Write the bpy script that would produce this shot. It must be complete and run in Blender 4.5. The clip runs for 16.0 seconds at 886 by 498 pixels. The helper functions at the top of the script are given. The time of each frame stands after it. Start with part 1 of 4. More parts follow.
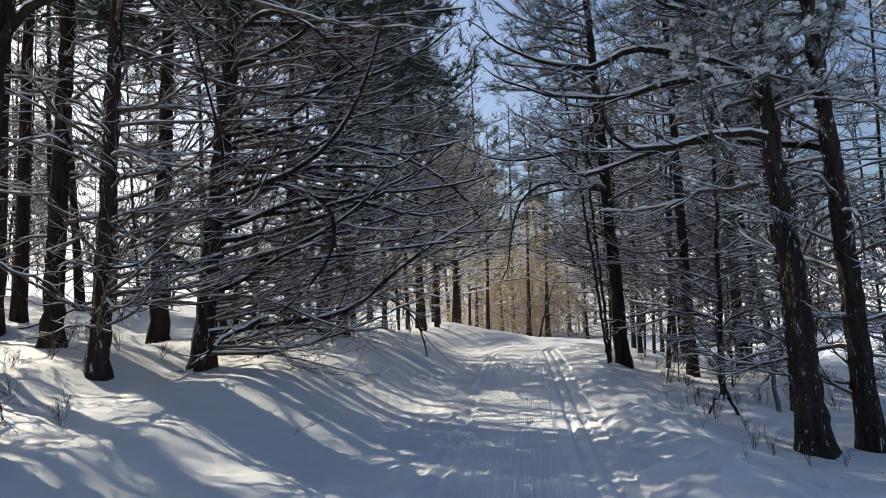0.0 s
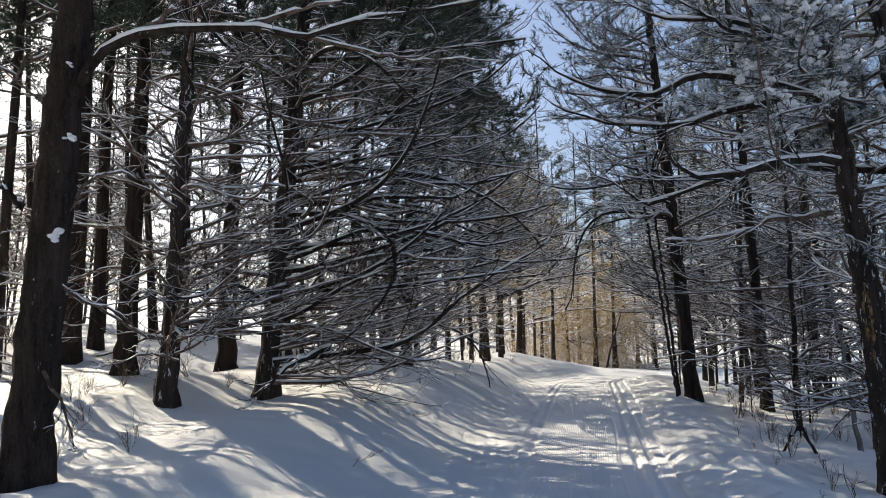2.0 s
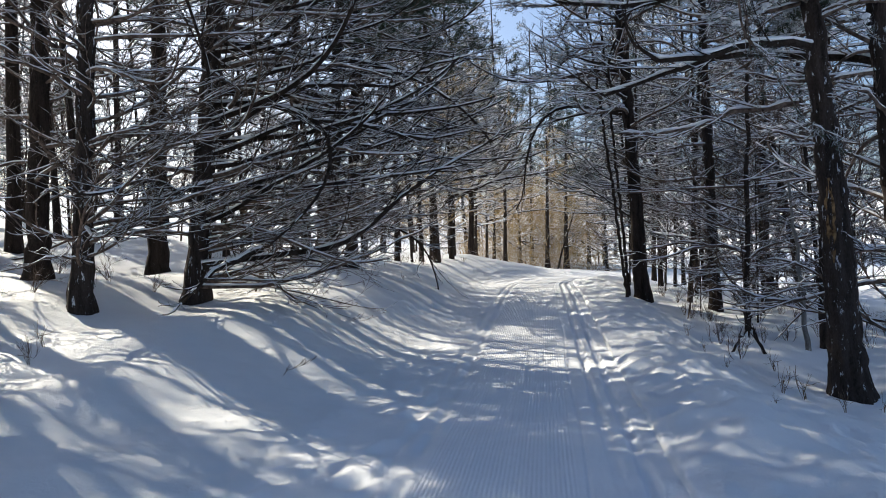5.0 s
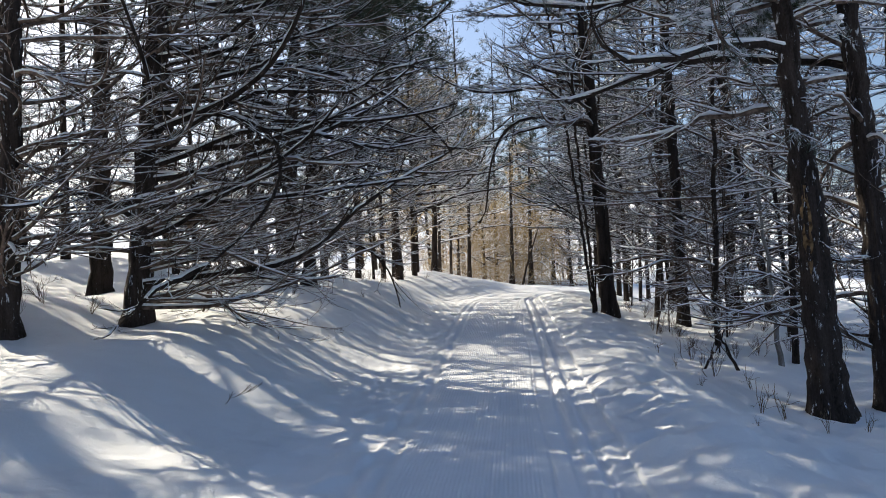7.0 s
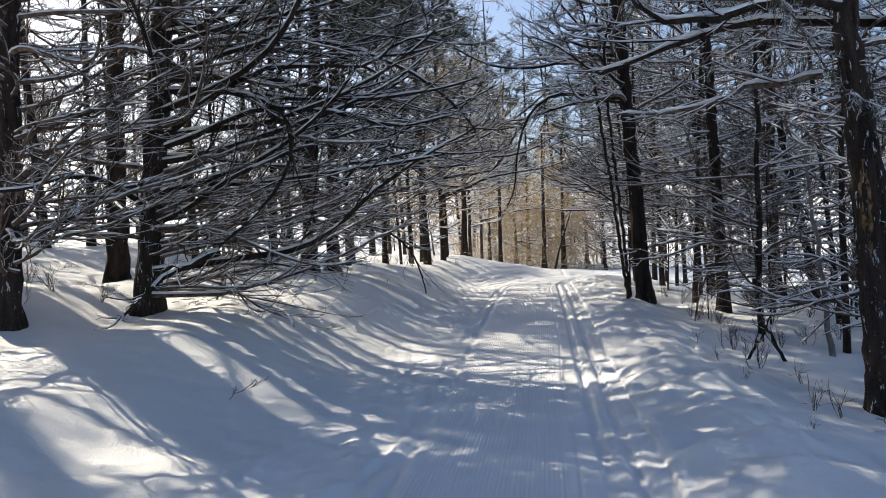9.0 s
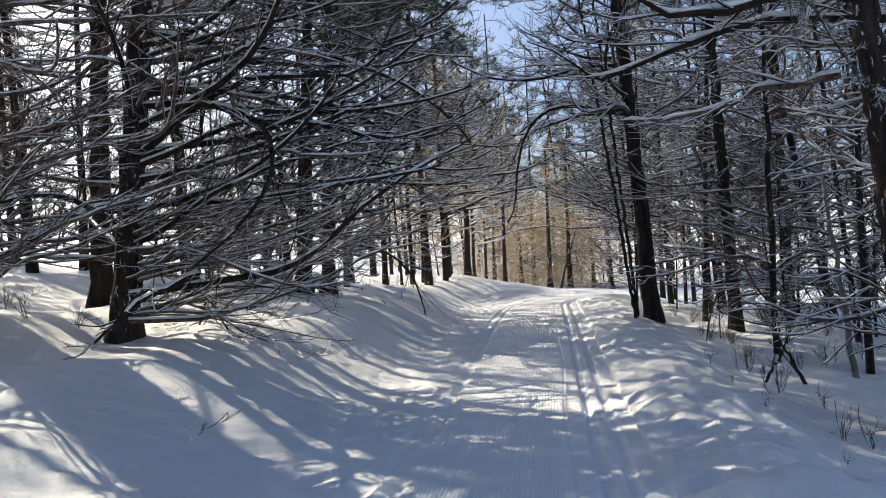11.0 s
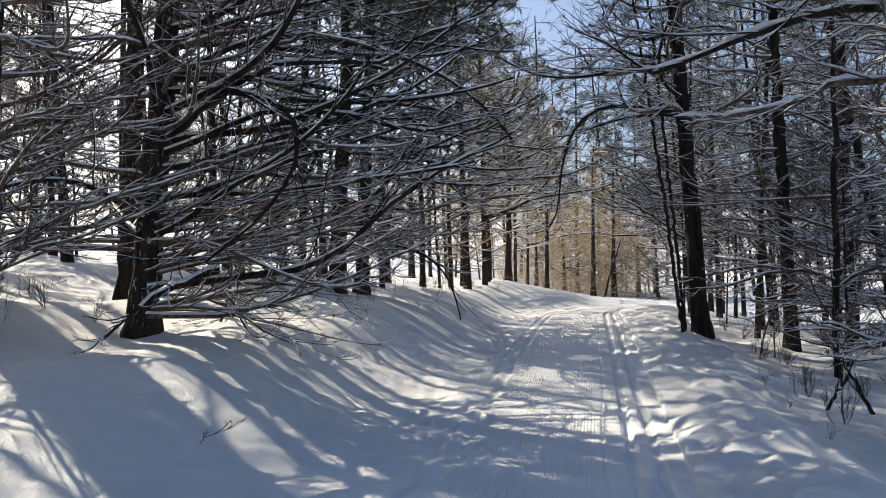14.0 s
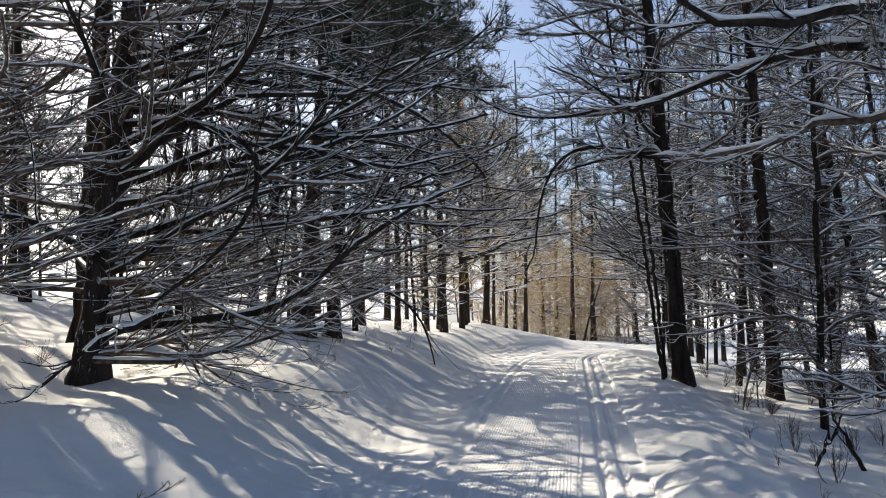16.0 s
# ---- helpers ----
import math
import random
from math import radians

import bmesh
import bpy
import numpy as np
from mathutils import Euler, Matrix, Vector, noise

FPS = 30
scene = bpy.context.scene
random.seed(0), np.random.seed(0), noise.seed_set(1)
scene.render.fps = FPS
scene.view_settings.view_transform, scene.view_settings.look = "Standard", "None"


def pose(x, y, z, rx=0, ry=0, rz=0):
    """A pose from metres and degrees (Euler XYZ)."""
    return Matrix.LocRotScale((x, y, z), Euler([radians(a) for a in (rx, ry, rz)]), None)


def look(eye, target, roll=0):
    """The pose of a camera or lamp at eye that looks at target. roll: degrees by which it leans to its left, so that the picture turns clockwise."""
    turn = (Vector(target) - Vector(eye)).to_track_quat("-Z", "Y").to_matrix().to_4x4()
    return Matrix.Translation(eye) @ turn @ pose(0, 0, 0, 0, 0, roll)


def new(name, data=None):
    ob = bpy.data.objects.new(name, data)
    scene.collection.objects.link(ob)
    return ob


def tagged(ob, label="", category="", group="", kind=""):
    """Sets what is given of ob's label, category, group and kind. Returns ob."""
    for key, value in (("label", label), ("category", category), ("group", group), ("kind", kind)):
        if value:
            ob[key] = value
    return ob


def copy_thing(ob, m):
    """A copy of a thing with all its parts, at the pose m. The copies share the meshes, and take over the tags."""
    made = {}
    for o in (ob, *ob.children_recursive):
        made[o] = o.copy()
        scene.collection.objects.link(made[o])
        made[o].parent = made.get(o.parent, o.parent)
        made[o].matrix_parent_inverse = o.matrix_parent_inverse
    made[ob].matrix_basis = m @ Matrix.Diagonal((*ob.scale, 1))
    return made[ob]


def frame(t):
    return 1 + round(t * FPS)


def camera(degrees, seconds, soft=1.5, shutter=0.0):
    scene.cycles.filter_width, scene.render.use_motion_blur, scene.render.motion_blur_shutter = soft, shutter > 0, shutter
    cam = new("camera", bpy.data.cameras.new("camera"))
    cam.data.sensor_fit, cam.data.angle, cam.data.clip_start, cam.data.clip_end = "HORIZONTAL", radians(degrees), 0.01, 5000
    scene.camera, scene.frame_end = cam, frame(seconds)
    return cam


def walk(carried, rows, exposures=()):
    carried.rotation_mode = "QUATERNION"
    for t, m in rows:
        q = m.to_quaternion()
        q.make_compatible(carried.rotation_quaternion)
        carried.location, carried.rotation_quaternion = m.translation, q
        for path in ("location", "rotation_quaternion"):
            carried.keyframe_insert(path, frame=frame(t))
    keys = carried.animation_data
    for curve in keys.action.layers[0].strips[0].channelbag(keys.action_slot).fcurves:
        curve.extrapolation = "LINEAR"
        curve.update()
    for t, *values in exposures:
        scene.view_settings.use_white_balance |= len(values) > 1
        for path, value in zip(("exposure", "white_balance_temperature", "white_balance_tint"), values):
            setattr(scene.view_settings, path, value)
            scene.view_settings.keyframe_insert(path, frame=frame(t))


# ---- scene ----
cam = camera(60.65, 16.0, soft=1.0)

PATH = [
    (0, pose(0.000, -0.000, 1.600, 95.79, 2.28, 0.00)),
    (0.5, pose(0.012, -0.047, 1.590, 93.97, 1.37, 0.73)),
    (1, pose(0.026, -0.033, 1.606, 95.88, 1.88, 2.64)),
    (1.5, pose(0.058, -0.033, 1.623, 97.49, 1.98, 4.03)),
    (2, pose(0.078, 0.030, 1.616, 98.17, 1.85, 4.93)),
    (2.5, pose(0.052, 0.228, 1.626, 99.19, 0.94, 2.08)),
    (3, pose(0.051, 0.253, 1.612, 97.97, -0.65, 2.25)),
    (3.5, pose(0.123, 0.346, 1.613, 98.31, -0.82, 4.28)),
    (4, pose(0.112, 0.615, 1.618, 98.62, -1.20, 0.91)),
    (4.5, pose(0.142, 0.717, 1.626, 96.00, 0.25, 0.26)),
    (5, pose(0.220, 0.872, 1.601, 90.69, 2.13, 1.54)),
    (7.5, pose(0.333, 1.643, 1.579, 92.00, 2.73, -1.37)),
    (8, pose(0.405, 1.790, 1.587, 91.71, 3.16, -0.41)),
    (8.5, pose(0.431, 1.935, 1.575, 91.99, 2.95, 1.91)),
    (9, pose(0.448, 2.152, 1.582, 90.81, 3.02, 1.41)),
    (11.5, pose(0.630, 3.049, 1.549, 92.59, 3.83, 1.98)),
    (12, pose(0.645, 3.321, 1.543, 91.15, 2.91, 0.89)),
    (12.5, pose(0.680, 3.373, 1.559, 90.10, 1.78, 0.82)),
    (13, pose(0.727, 3.449, 1.559, 90.86, 2.17, 2.01)),
    (13.5, pose(0.708, 3.429, 1.565, 91.88, 2.35, 2.98)),
    (14, pose(0.705, 3.456, 1.559, 92.81, 1.66, 5.15)),
    (14.5, pose(0.757, 3.516, 1.568, 93.67, 1.15, 5.62)),
    (15, pose(0.757, 3.666, 1.568, 94.86, 0.50, 2.40)),
    (15.5, pose(0.768, 3.828, 1.584, 95.08, 0.43, -0.05)),
    (16, pose(0.794, 3.944, 1.594, 95.93, 1.27, 3.63)),
]
walk(cam, PATH, [(0, 0.27, 5650, 10), (1, 0.42, 5850, 11), (3, 0.46, 5850, 11), (5, 0.52, 5500, 10), (8.5, 0.57, 5700, 11), (13, 0.5, 5700, 11), (15, 0.47, 5800, 11), (16, 0.5, 5800, 11)])

# ---- light ----
SUN_AZ, SUN_EL = radians(-50.0), radians(31.0)      # clockwise from +y, above the horizon
SUN_DIR = Vector((math.sin(SUN_AZ) * math.cos(SUN_EL), math.cos(SUN_AZ) * math.cos(SUN_EL), math.sin(SUN_EL)))
world = bpy.data.worlds.new("winter_sky")
scene.world = world
world.use_nodes = True
sky = world.node_tree.nodes.new("ShaderNodeTexSky")
sky.sky_type, sky.sun_disc = "NISHITA", False
sky.sun_elevation, sky.sun_rotation = SUN_EL, SUN_AZ % (2 * math.pi)
sky.air_density, sky.dust_density, sky.ozone_density = 1.0, 3.0, 1.0
world.node_tree.links.new(sky.outputs[0], world.node_tree.nodes["Background"].inputs[0])
world.node_tree.nodes["Background"].inputs[1].default_value = 0.105
sun = new("sun", bpy.data.lights.new("sun", "SUN"))
sun.data.energy, sun.data.angle, sun.data.color = 7.0, radians(0.4), (1.0, 0.82, 0.55)
sun.matrix_world = look(SUN_DIR * 60, (0, 0, 0))


# ---- materials ----
def material(name, rough):
    m = bpy.data.materials.new(name)
    m.use_nodes = True
    nt = m.node_tree
    bsdf = nt.nodes["Principled BSDF"]
    bsdf.inputs["Roughness"].default_value = rough
    return m, nt, bsdf


def noise_node(nt, scale, detail=4, rough=0.55, stretch=None, space="Object"):
    co = nt.nodes.new("ShaderNodeTexCoord")
    n = nt.nodes.new("ShaderNodeTexNoise")
    n.inputs["Scale"].default_value, n.inputs["Detail"].default_value = scale, detail
    n.inputs["Roughness"].default_value = rough
    if stretch:
        mp = nt.nodes.new("ShaderNodeMapping")
        mp.inputs["Scale"].default_value = stretch
        nt.links.new(co.outputs[space], mp.inputs[0])
        nt.links.new(mp.outputs[0], n.inputs["Vector"])
    else:
        nt.links.new(co.outputs[space], n.inputs["Vector"])
    return n.outputs["Fac"]


def ramp(nt, fac, stops):
    r = nt.nodes.new("ShaderNodeValToRGB")
    el = r.color_ramp.elements
    while len(el) < len(stops):
        el.new(0.5)
    for e, (p, c) in zip(el, stops):
        e.position, e.color = p, (*c, 1) if len(c) == 3 else c
    nt.links.new(fac, r.inputs[0])
    return r.outputs[0]


def mix(nt, fac, a, b, mode="MIX"):
    m = nt.nodes.new("ShaderNodeMix")
    m.data_type, m.blend_type = "RGBA", mode
    for sock, v in ((m.inputs["Factor"], fac), (m.inputs["A"], a), (m.inputs["B"], b)):
        if hasattr(v, "links"):
            nt.links.new(v, sock)
        else:
            sock.default_value = v if isinstance(v, float) else (*v, 1)
    return m.outputs["Result"]


def bump(nt, bsdf, parts):
    last = None
    for fac, strength, dist in parts:
        b = nt.nodes.new("ShaderNodeBump")
        b.inputs["Strength"].default_value, b.inputs["Distance"].default_value = strength, dist
        nt.links.new(fac, b.inputs["Height"])
        if last:
            nt.links.new(last, b.inputs["Normal"])
        last = b.outputs[0]
    nt.links.new(last, bsdf.inputs["Normal"])


def snow_material(name, grain, lumps, tint=(0.86, 0.88, 0.91)):
    m, nt, bsdf = material(name, 0.5)
    c = ramp(nt, noise_node(nt, 2.2, 5), [(0.3, tuple(v * 0.95 for v in tint)), (0.7, tint)])
    nt.links.new(c, bsdf.inputs["Base Color"])
    bsdf.inputs["Specular IOR Level"].default_value = 0.25
    bump(nt, bsdf, [(noise_node(nt, 9, 4), lumps, 0.05), (noise_node(nt, 34, 4, 0.7), grain, 0.02), (noise_node(nt, 120, 3, 0.7), grain, 0.008)])
    return m


def bark_material(name, dark, light, rime):
    m, nt, bsdf = material(name, 0.95)
    bsdf.inputs["Specular IOR Level"].default_value = 0.08
    furrow = noise_node(nt, 10, 6, 0.65, (1.0, 1.0, 0.16))
    fine = noise_node(nt, 60, 4, 0.7, (1.0, 1.0, 0.4))
    c = ramp(nt, furrow, [(0.36, dark), (0.52, tuple((a + b) / 2 for a, b in zip(dark, light))), (0.68, light)])
    c = mix(nt, 0.45, c, ramp(nt, fine, [(0.3, tuple(v * 0.5 for v in dark)), (0.75, light)]), "MIX")
    patch = ramp(nt, noise_node(nt, 17.0, 6, 0.7, (1.0, 1.0, 0.28)), [(rime, (0, 0, 0)), (rime + 0.05, (1, 1, 1))])
    c = mix(nt, patch, c, (0.62, 0.64, 0.68))
    nt.links.new(c, bsdf.inputs["Base Color"])
    bump(nt, bsdf, [(furrow, 0.9, 0.05), (fine, 0.5, 0.012)])
    return m


def twig_material(name, dark, light):
    m, nt, bsdf = material(name, 0.9)
    bsdf.inputs["Specular IOR Level"].default_value = 0.08
    c = ramp(nt, noise_node(nt, 14, 4), [(0.35, dark), (0.65, light)])
    nt.links.new(c, bsdf.inputs["Base Color"])
    bump(nt, bsdf, [(noise_node(nt, 90, 3), 0.5, 0.006)])
    return m


def needle_material(name, frost):
    m, nt, bsdf = material(name, 0.7)
    bsdf.inputs["Specular IOR Level"].default_value = 0.15
    c = ramp(nt, noise_node(nt, 3.5, 4), [(0.3, (0.03, 0.042, 0.028)), (0.5, (0.05, 0.068, 0.045)), (0.7, (0.085, 0.088, 0.06))])
    rime = ramp(nt, noise_node(nt, 7.0, 5, 0.7), [(frost, (0, 0, 0)), (frost + 0.12, (1, 1, 1))])
    nt.links.new(mix(nt, rime, c, (0.6, 0.64, 0.68)), bsdf.inputs["Base Color"])
    return m


SNOW = snow_material("trail_snow", 0.45, 0.17)
CRUST = snow_material("crusted_snow", 0.8, 0.3)
POWDER = snow_material("branch_snow", 0.3, 0.35, (0.85, 0.87, 0.91))
BARK = bark_material("pine_bark", (0.009, 0.0066, 0.0056), (0.066, 0.052, 0.044), 0.66)
BARK_RIMED = bark_material("rimed_bark", (0.012, 0.0095, 0.0085), (0.075, 0.06, 0.052), 0.6)
GREY_BARK = bark_material("grey_bark", (0.09, 0.085, 0.08), (0.32, 0.31, 0.3), 0.62)
TWIG = twig_material("dead_twig", (0.042, 0.03, 0.0235), (0.2, 0.152, 0.123))
TAN = twig_material("tan_twig", (0.19, 0.132, 0.062), (0.56, 0.425, 0.22))
FROST = twig_material("frosted_twig", (0.03, 0.026, 0.026), (0.18, 0.185, 0.2))
NEEDLE = needle_material("pine_needle", 0.6)
RIMED_NEEDLE = needle_material("rimed_pine_needle", 0.47)
SPLIT = twig_material("split_wood", (0.05, 0.03, 0.016), (0.27, 0.175, 0.085))
STRAW = twig_material("dry_stalk", (0.10, 0.075, 0.05), (0.22, 0.17, 0.11))

# ---- mesh tools ----
rng = np.random.default_rng(11)


def mesh_of(name, chunks, mat, smooth=True):
    """One mesh from chunks of (vertices, faces of equal size)."""
    me = bpy.data.meshes.new(name)
    verts, loops, starts, n_v, n_l = [], [], [], 0, 0
    for v, f in chunks:
        if not len(f):
            continue
        verts.append(v.reshape(-1, 3))
        loops.append((f + n_v).ravel())
        starts.append(n_l + np.arange(len(f)) * f.shape[1])
        n_v += len(verts[-1])
        n_l += f.size
    if not verts:
        return me
    verts, loops, starts = np.concatenate(verts), np.concatenate(loops), np.concatenate(starts)
    me.vertices.add(len(verts))
    me.vertices.foreach_set("co", verts.astype(np.float32).ravel())
    me.loops.add(len(loops))
    me.loops.foreach_set("vertex_index", loops.astype(np.int32))
    me.polygons.add(len(starts))
    me.polygons.foreach_set("loop_start", starts.astype(np.int32))
    me.polygons.foreach_set("use_smooth", np.full(len(starts), smooth))
    me.update(calc_edges=True)
    me.materials.append(mat)
    return me


def part(name, me, parent, label=""):
    ob = new(name, me)
    ob.parent = parent
    return tagged(ob, label=label)


def unit(v):
    return v / np.maximum(np.linalg.norm(v, axis=-1, keepdims=True), 1e-9)


def frames_of(P):
    """Tangent, sideways and upward axes along paths P (n, s, 3)."""
    T = unit(np.gradient(P, axis=1))
    steep = np.abs(T[..., 2]).mean(axis=1) > 0.85
    ref = np.where(steep[:, None, None], np.array([0.0, 1.0, 0.0]), np.array([0.0, 0.0, 1.0]))
    side = unit(np.cross(T, np.broadcast_to(ref, T.shape)))
    return T, side, np.cross(side, T)


def loft(rings):
    """Quads between rings (n, s, k, 3)."""
    n, s, k, _ = rings.shape
    idx = np.arange(n * s * k).reshape(n, s, k)
    a, b = idx[:, :-1], idx[:, 1:]
    f = np.stack([a, np.roll(a, -1, 2), np.roll(b, -1, 2), b], -1).reshape(-1, 4)
    return rings.reshape(-1, 3), f


def tubes(P, R, sides):
    T, side, up = frames_of(P)
    a = np.arange(sides) * 2 * np.pi / sides
    ring = np.cos(a)[:, None] * side[:, :, None] + np.sin(a)[:, None] * up[:, :, None]
    return loft(P[:, :, None] + ring * R[:, :, None, None])


CAP = np.array([[-0.9, 0.42], [-0.62, 0.86], [0.0, 1.06], [0.62, 0.86], [0.9, 0.42]])


def snow_caps(P, R, thick, section=CAP):
    """Ridges of snow lying on branches; thin out on steep wood, with gaps."""
    T, side, up = frames_of(P)
    n, s, _ = P.shape
    ph = rng.uniform(0, 6.28, (n, 1))
    x = np.arange(s)[None, :]
    lump = 0.75 + 0.35 * np.sin(x * 1.9 + ph) + rng.uniform(-0.35, 0.3, (n, s))
    flat = np.clip(1.25 - 1.65 * np.abs(T[..., 2]), 0, 1)
    th = thick[:, None] * np.clip(lump, 0, None) * flat
    th[:, -1] *= 0.3
    bare = th < 0.18 * thick[:, None]
    w = np.where(bare, R * 0.4, R * 1.02 + 0.4 * th)
    h = np.where(bare, R * 0.4, R + th)
    ring = P[:, :, None] + section[:, 0][:, None] * (side * w[..., None])[:, :, None] + section[:, 1][:, None] * (up * h[..., None])[:, :, None]
    return loft(ring)


def grow(start, heading, length, s, curl, wob, drop=0.0):
    """Curved paths (n, s, 3): heading bends upward by curl (or down first by drop) and wanders."""
    n = len(start)
    P = np.empty((n, s, 3))
    P[:, 0] = start
    d = unit(heading)
    step = (length / (s - 1))[:, None]
    sway = rng.normal(0, 1.0, (n, 3)) * (wob * 3.0)
    beat, phase = rng.uniform(2.5, 6.0, n), rng.uniform(0, 6.28, n)
    for i in range(1, s):
        P[:, i] = P[:, i - 1] + d * step
        t = i / (s - 1)
        d = d + rng.normal(0, wob * 0.45, (n, 3)) + sway * np.sin(beat * t + phase)[:, None] * (8 / s)
        d[:, 2] += np.broadcast_to(curl, (n,)) * t / s * 2 - drop * (1 - t) / s * 2
        d = unit(d)
    return P


def side_shoots(P, R, per, lo, ratio, spread, s, curl, wob):
    """Shoots that leave the paths P to both sides."""
    n, m, _ = P.shape
    t = lo + (0.99 - lo) * (np.arange(per)[None, :] + rng.uniform(0, 1, (n, per))) / per
    x = t * (m - 1)
    i = np.minimum(x.astype(int), m - 2)
    f = (x - i)[..., None]
    rows = np.arange(n)[:, None]
    at = P[rows, i] * (1 - f) + P[rows, i + 1] * f
    tan = unit(P[rows, i + 1] - P[rows, i])
    r = R[rows, i]
    total = np.linalg.norm(np.diff(P, axis=1), axis=2).sum(axis=1)[:, None]
    ang = rng.uniform(0.55, 1.15, (n, per)) * spread * np.where((np.arange(per)[None, :] + rng.integers(0, 2, (n, 1))) % 2, 1, -1)
    c, q = np.cos(ang), np.sin(ang)
    d = np.stack([tan[..., 0] * c - tan[..., 1] * q, tan[..., 0] * q + tan[..., 1] * c, tan[..., 2] + rng.normal(0.16, 0.34, (n, per))], -1)
    length = total * (ratio * (1.12 - t) + 0.10) * rng.uniform(0.55, 1.25, (n, per))
    k = n * per
    Q = grow(at.reshape(k, 3), d.reshape(k, 3), length.ravel(), s, curl, wob)
    r0 = np.maximum(r.ravel() * 0.5, 0.0042)
    return Q, r0


def lifted(P, origin):
    """Keep paths out of the snow; origin: the tree's foot."""
    if origin is not None:
        z = ground_z(P[..., 0] + origin[0], P[..., 1] + origin[1], False) - origin[2] + 0.05
        P[..., 2] = np.maximum(P[..., 2], z + 0.25 * (P[..., 2] - z) * (P[..., 2] < z))
    return P


def taper(r0, s, end):
    return r0[:, None] * np.linspace(1, end, s)[None, :]


# points along, and sides of: limb, shoot, twig
DETAIL = {2: (16, 5, 7, 3, 3), 1: (9, 4, 4, 3, 2), 0: (7, 3, 4, 3, 2)}


def limb(P1, r0, fine=2, n2=10, n3=5, snow=1.0, spread=0.62, sides=None, heavy=1.0, ratio=0.5, end=0.3, origin=None):
    """A limb along the path P1 with its twigs: chunks of wood, chunks of snow, twig paths."""
    s1, k1, s2, k2, s3 = DETAIL[fine]
    R1 = taper(np.array([r0]), P1.shape[1], end)
    wood, white = [tubes(P1, R1, sides or k1)], []
    if snow:
        white.append(snow_caps(P1, R1, np.array([0.008 + 0.5 * r0]) * snow, CAP if fine == 2 else CAP[[0, 1, 3, 4]]))
    P2, r2 = side_shoots(P1, R1, n2, 0.1, ratio, spread, s2, 0.4, 0.08)
    P2, r2 = lifted(P2, origin), np.clip(r2, 0.005, 0.0115)
    R2 = taper(r2, s2, 0.4)
    wood.append(tubes(P2, R2, k2))
    if snow:
        white.append(snow_caps(P2, R2, np.minimum((0.006 + 0.5 * r2) * snow * heavy, 0.03), CAP[[0, 1, 3, 4]] if fine == 2 else CAP[[0, 2, 4]]))
    tips = P2
    if n3:
        P3, r3 = side_shoots(P2, R2, n3, 0.12, 0.42, spread, s3, 0.3, 0.10)
        P3 = lifted(P3, origin)
        R3 = taper(np.full(len(P3), 0.004 if fine else 0.006), s3, 0.6)
        wood.append(tubes(P3, R3, 3))
        if snow and fine:
            white.append(snow_caps(P3, R3, np.full(len(P3), min(0.007 * snow * heavy, 0.02)), CAP[[0, 2, 4]]))
        tips = P3
    return wood, white, tips


def spline(points, s):
    """A smooth path (1, s, 3) through a few points."""
    p = np.array(points, float)
    t = np.linspace(0, len(p) - 1, s)
    i = np.clip(t.astype(int), 0, len(p) - 2)
    f = (t - i)[:, None]
    q = np.vstack([2 * p[0] - p[1], p, 2 * p[-1] - p[-2]])
    a, b, c, d = q[i], q[i + 1], q[i + 2], q[i + 3]
    out = 0.5 * (2 * b + (c - a) * f + (2 * a - 5 * b + 4 * c - d) * f ** 2 + (3 * b - a - 3 * c + d) * f ** 3)
    return (out + rng.normal(0, 0.012, out.shape))[None]


BLADES = 18


def tufts(at, way, size, k=BLADES, wide=0.0045):
    """Needle tufts: thin blades fanning round each shoot end."""
    m = len(at)
    d = unit(way[:, None] * 0.75 + rng.normal(0, 0.62, (m, k, 3)))
    back = rng.uniform(0.0, 1.3, (m, k, 1)) * size
    base = at[:, None] - way[:, None] * back
    tip = base + d * size * rng.uniform(0.75, 1.15, (m, k, 1))
    sd = unit(np.cross(d, rng.normal(0, 1, (m, k, 3)))) * wide
    v = np.stack([base - sd, base + sd, tip], 2).reshape(-1, 3)
    return v, np.arange(len(v)).reshape(-1, 3)


bm = bmesh.new()
bmesh.ops.create_icosphere(bm, subdivisions=1, radius=1.0)
BLOB_V = np.array([v.co[:] for v in bm.verts])
BLOB_F = np.array([[v.index for v in f.verts] for f in bm.faces])
bm.free()


def blobs(at, size, flat=0.55):
    """Soft lumps of snow."""
    m = len(at)
    wob = 1 + 0.22 * np.sin(BLOB_V[None] @ rng.normal(0, 2.2, (m, 3, 1)) + rng.uniform(0, 6, (m, 1, 1)))
    sc = size[:, None, None] * rng.uniform((0.7, 0.7, 0.75), (1.9, 1.9, 1.2), (m, 1, 3)) * np.array([1, 1, flat])
    v = BLOB_V[None] * wob * sc + at[:, None]
    f = BLOB_F[None] + (np.arange(m) * len(BLOB_V))[:, None, None]
    return v.reshape(-1, 3), f.reshape(-1, 3)


# ---- ground and groomed trail ----
def centre(y):
    return 0.9 + 0.108 * (np.clip(y, -40, 70) - 10) + 0.03 * np.clip(y - 26, 0, 9) ** 2


def waves(x, y, scale, seed, n=9):
    r = np.random.default_rng(seed)
    out = 0
    for _ in range(n):
        a, k, p = r.uniform(0, 6.28), r.uniform(0.55, 1.7) / scale * 6.28, r.uniform(0, 6.28)
        out = out + np.sin((x * np.cos(a) + y * np.sin(a)) * k + p)
    return out / n ** 0.5


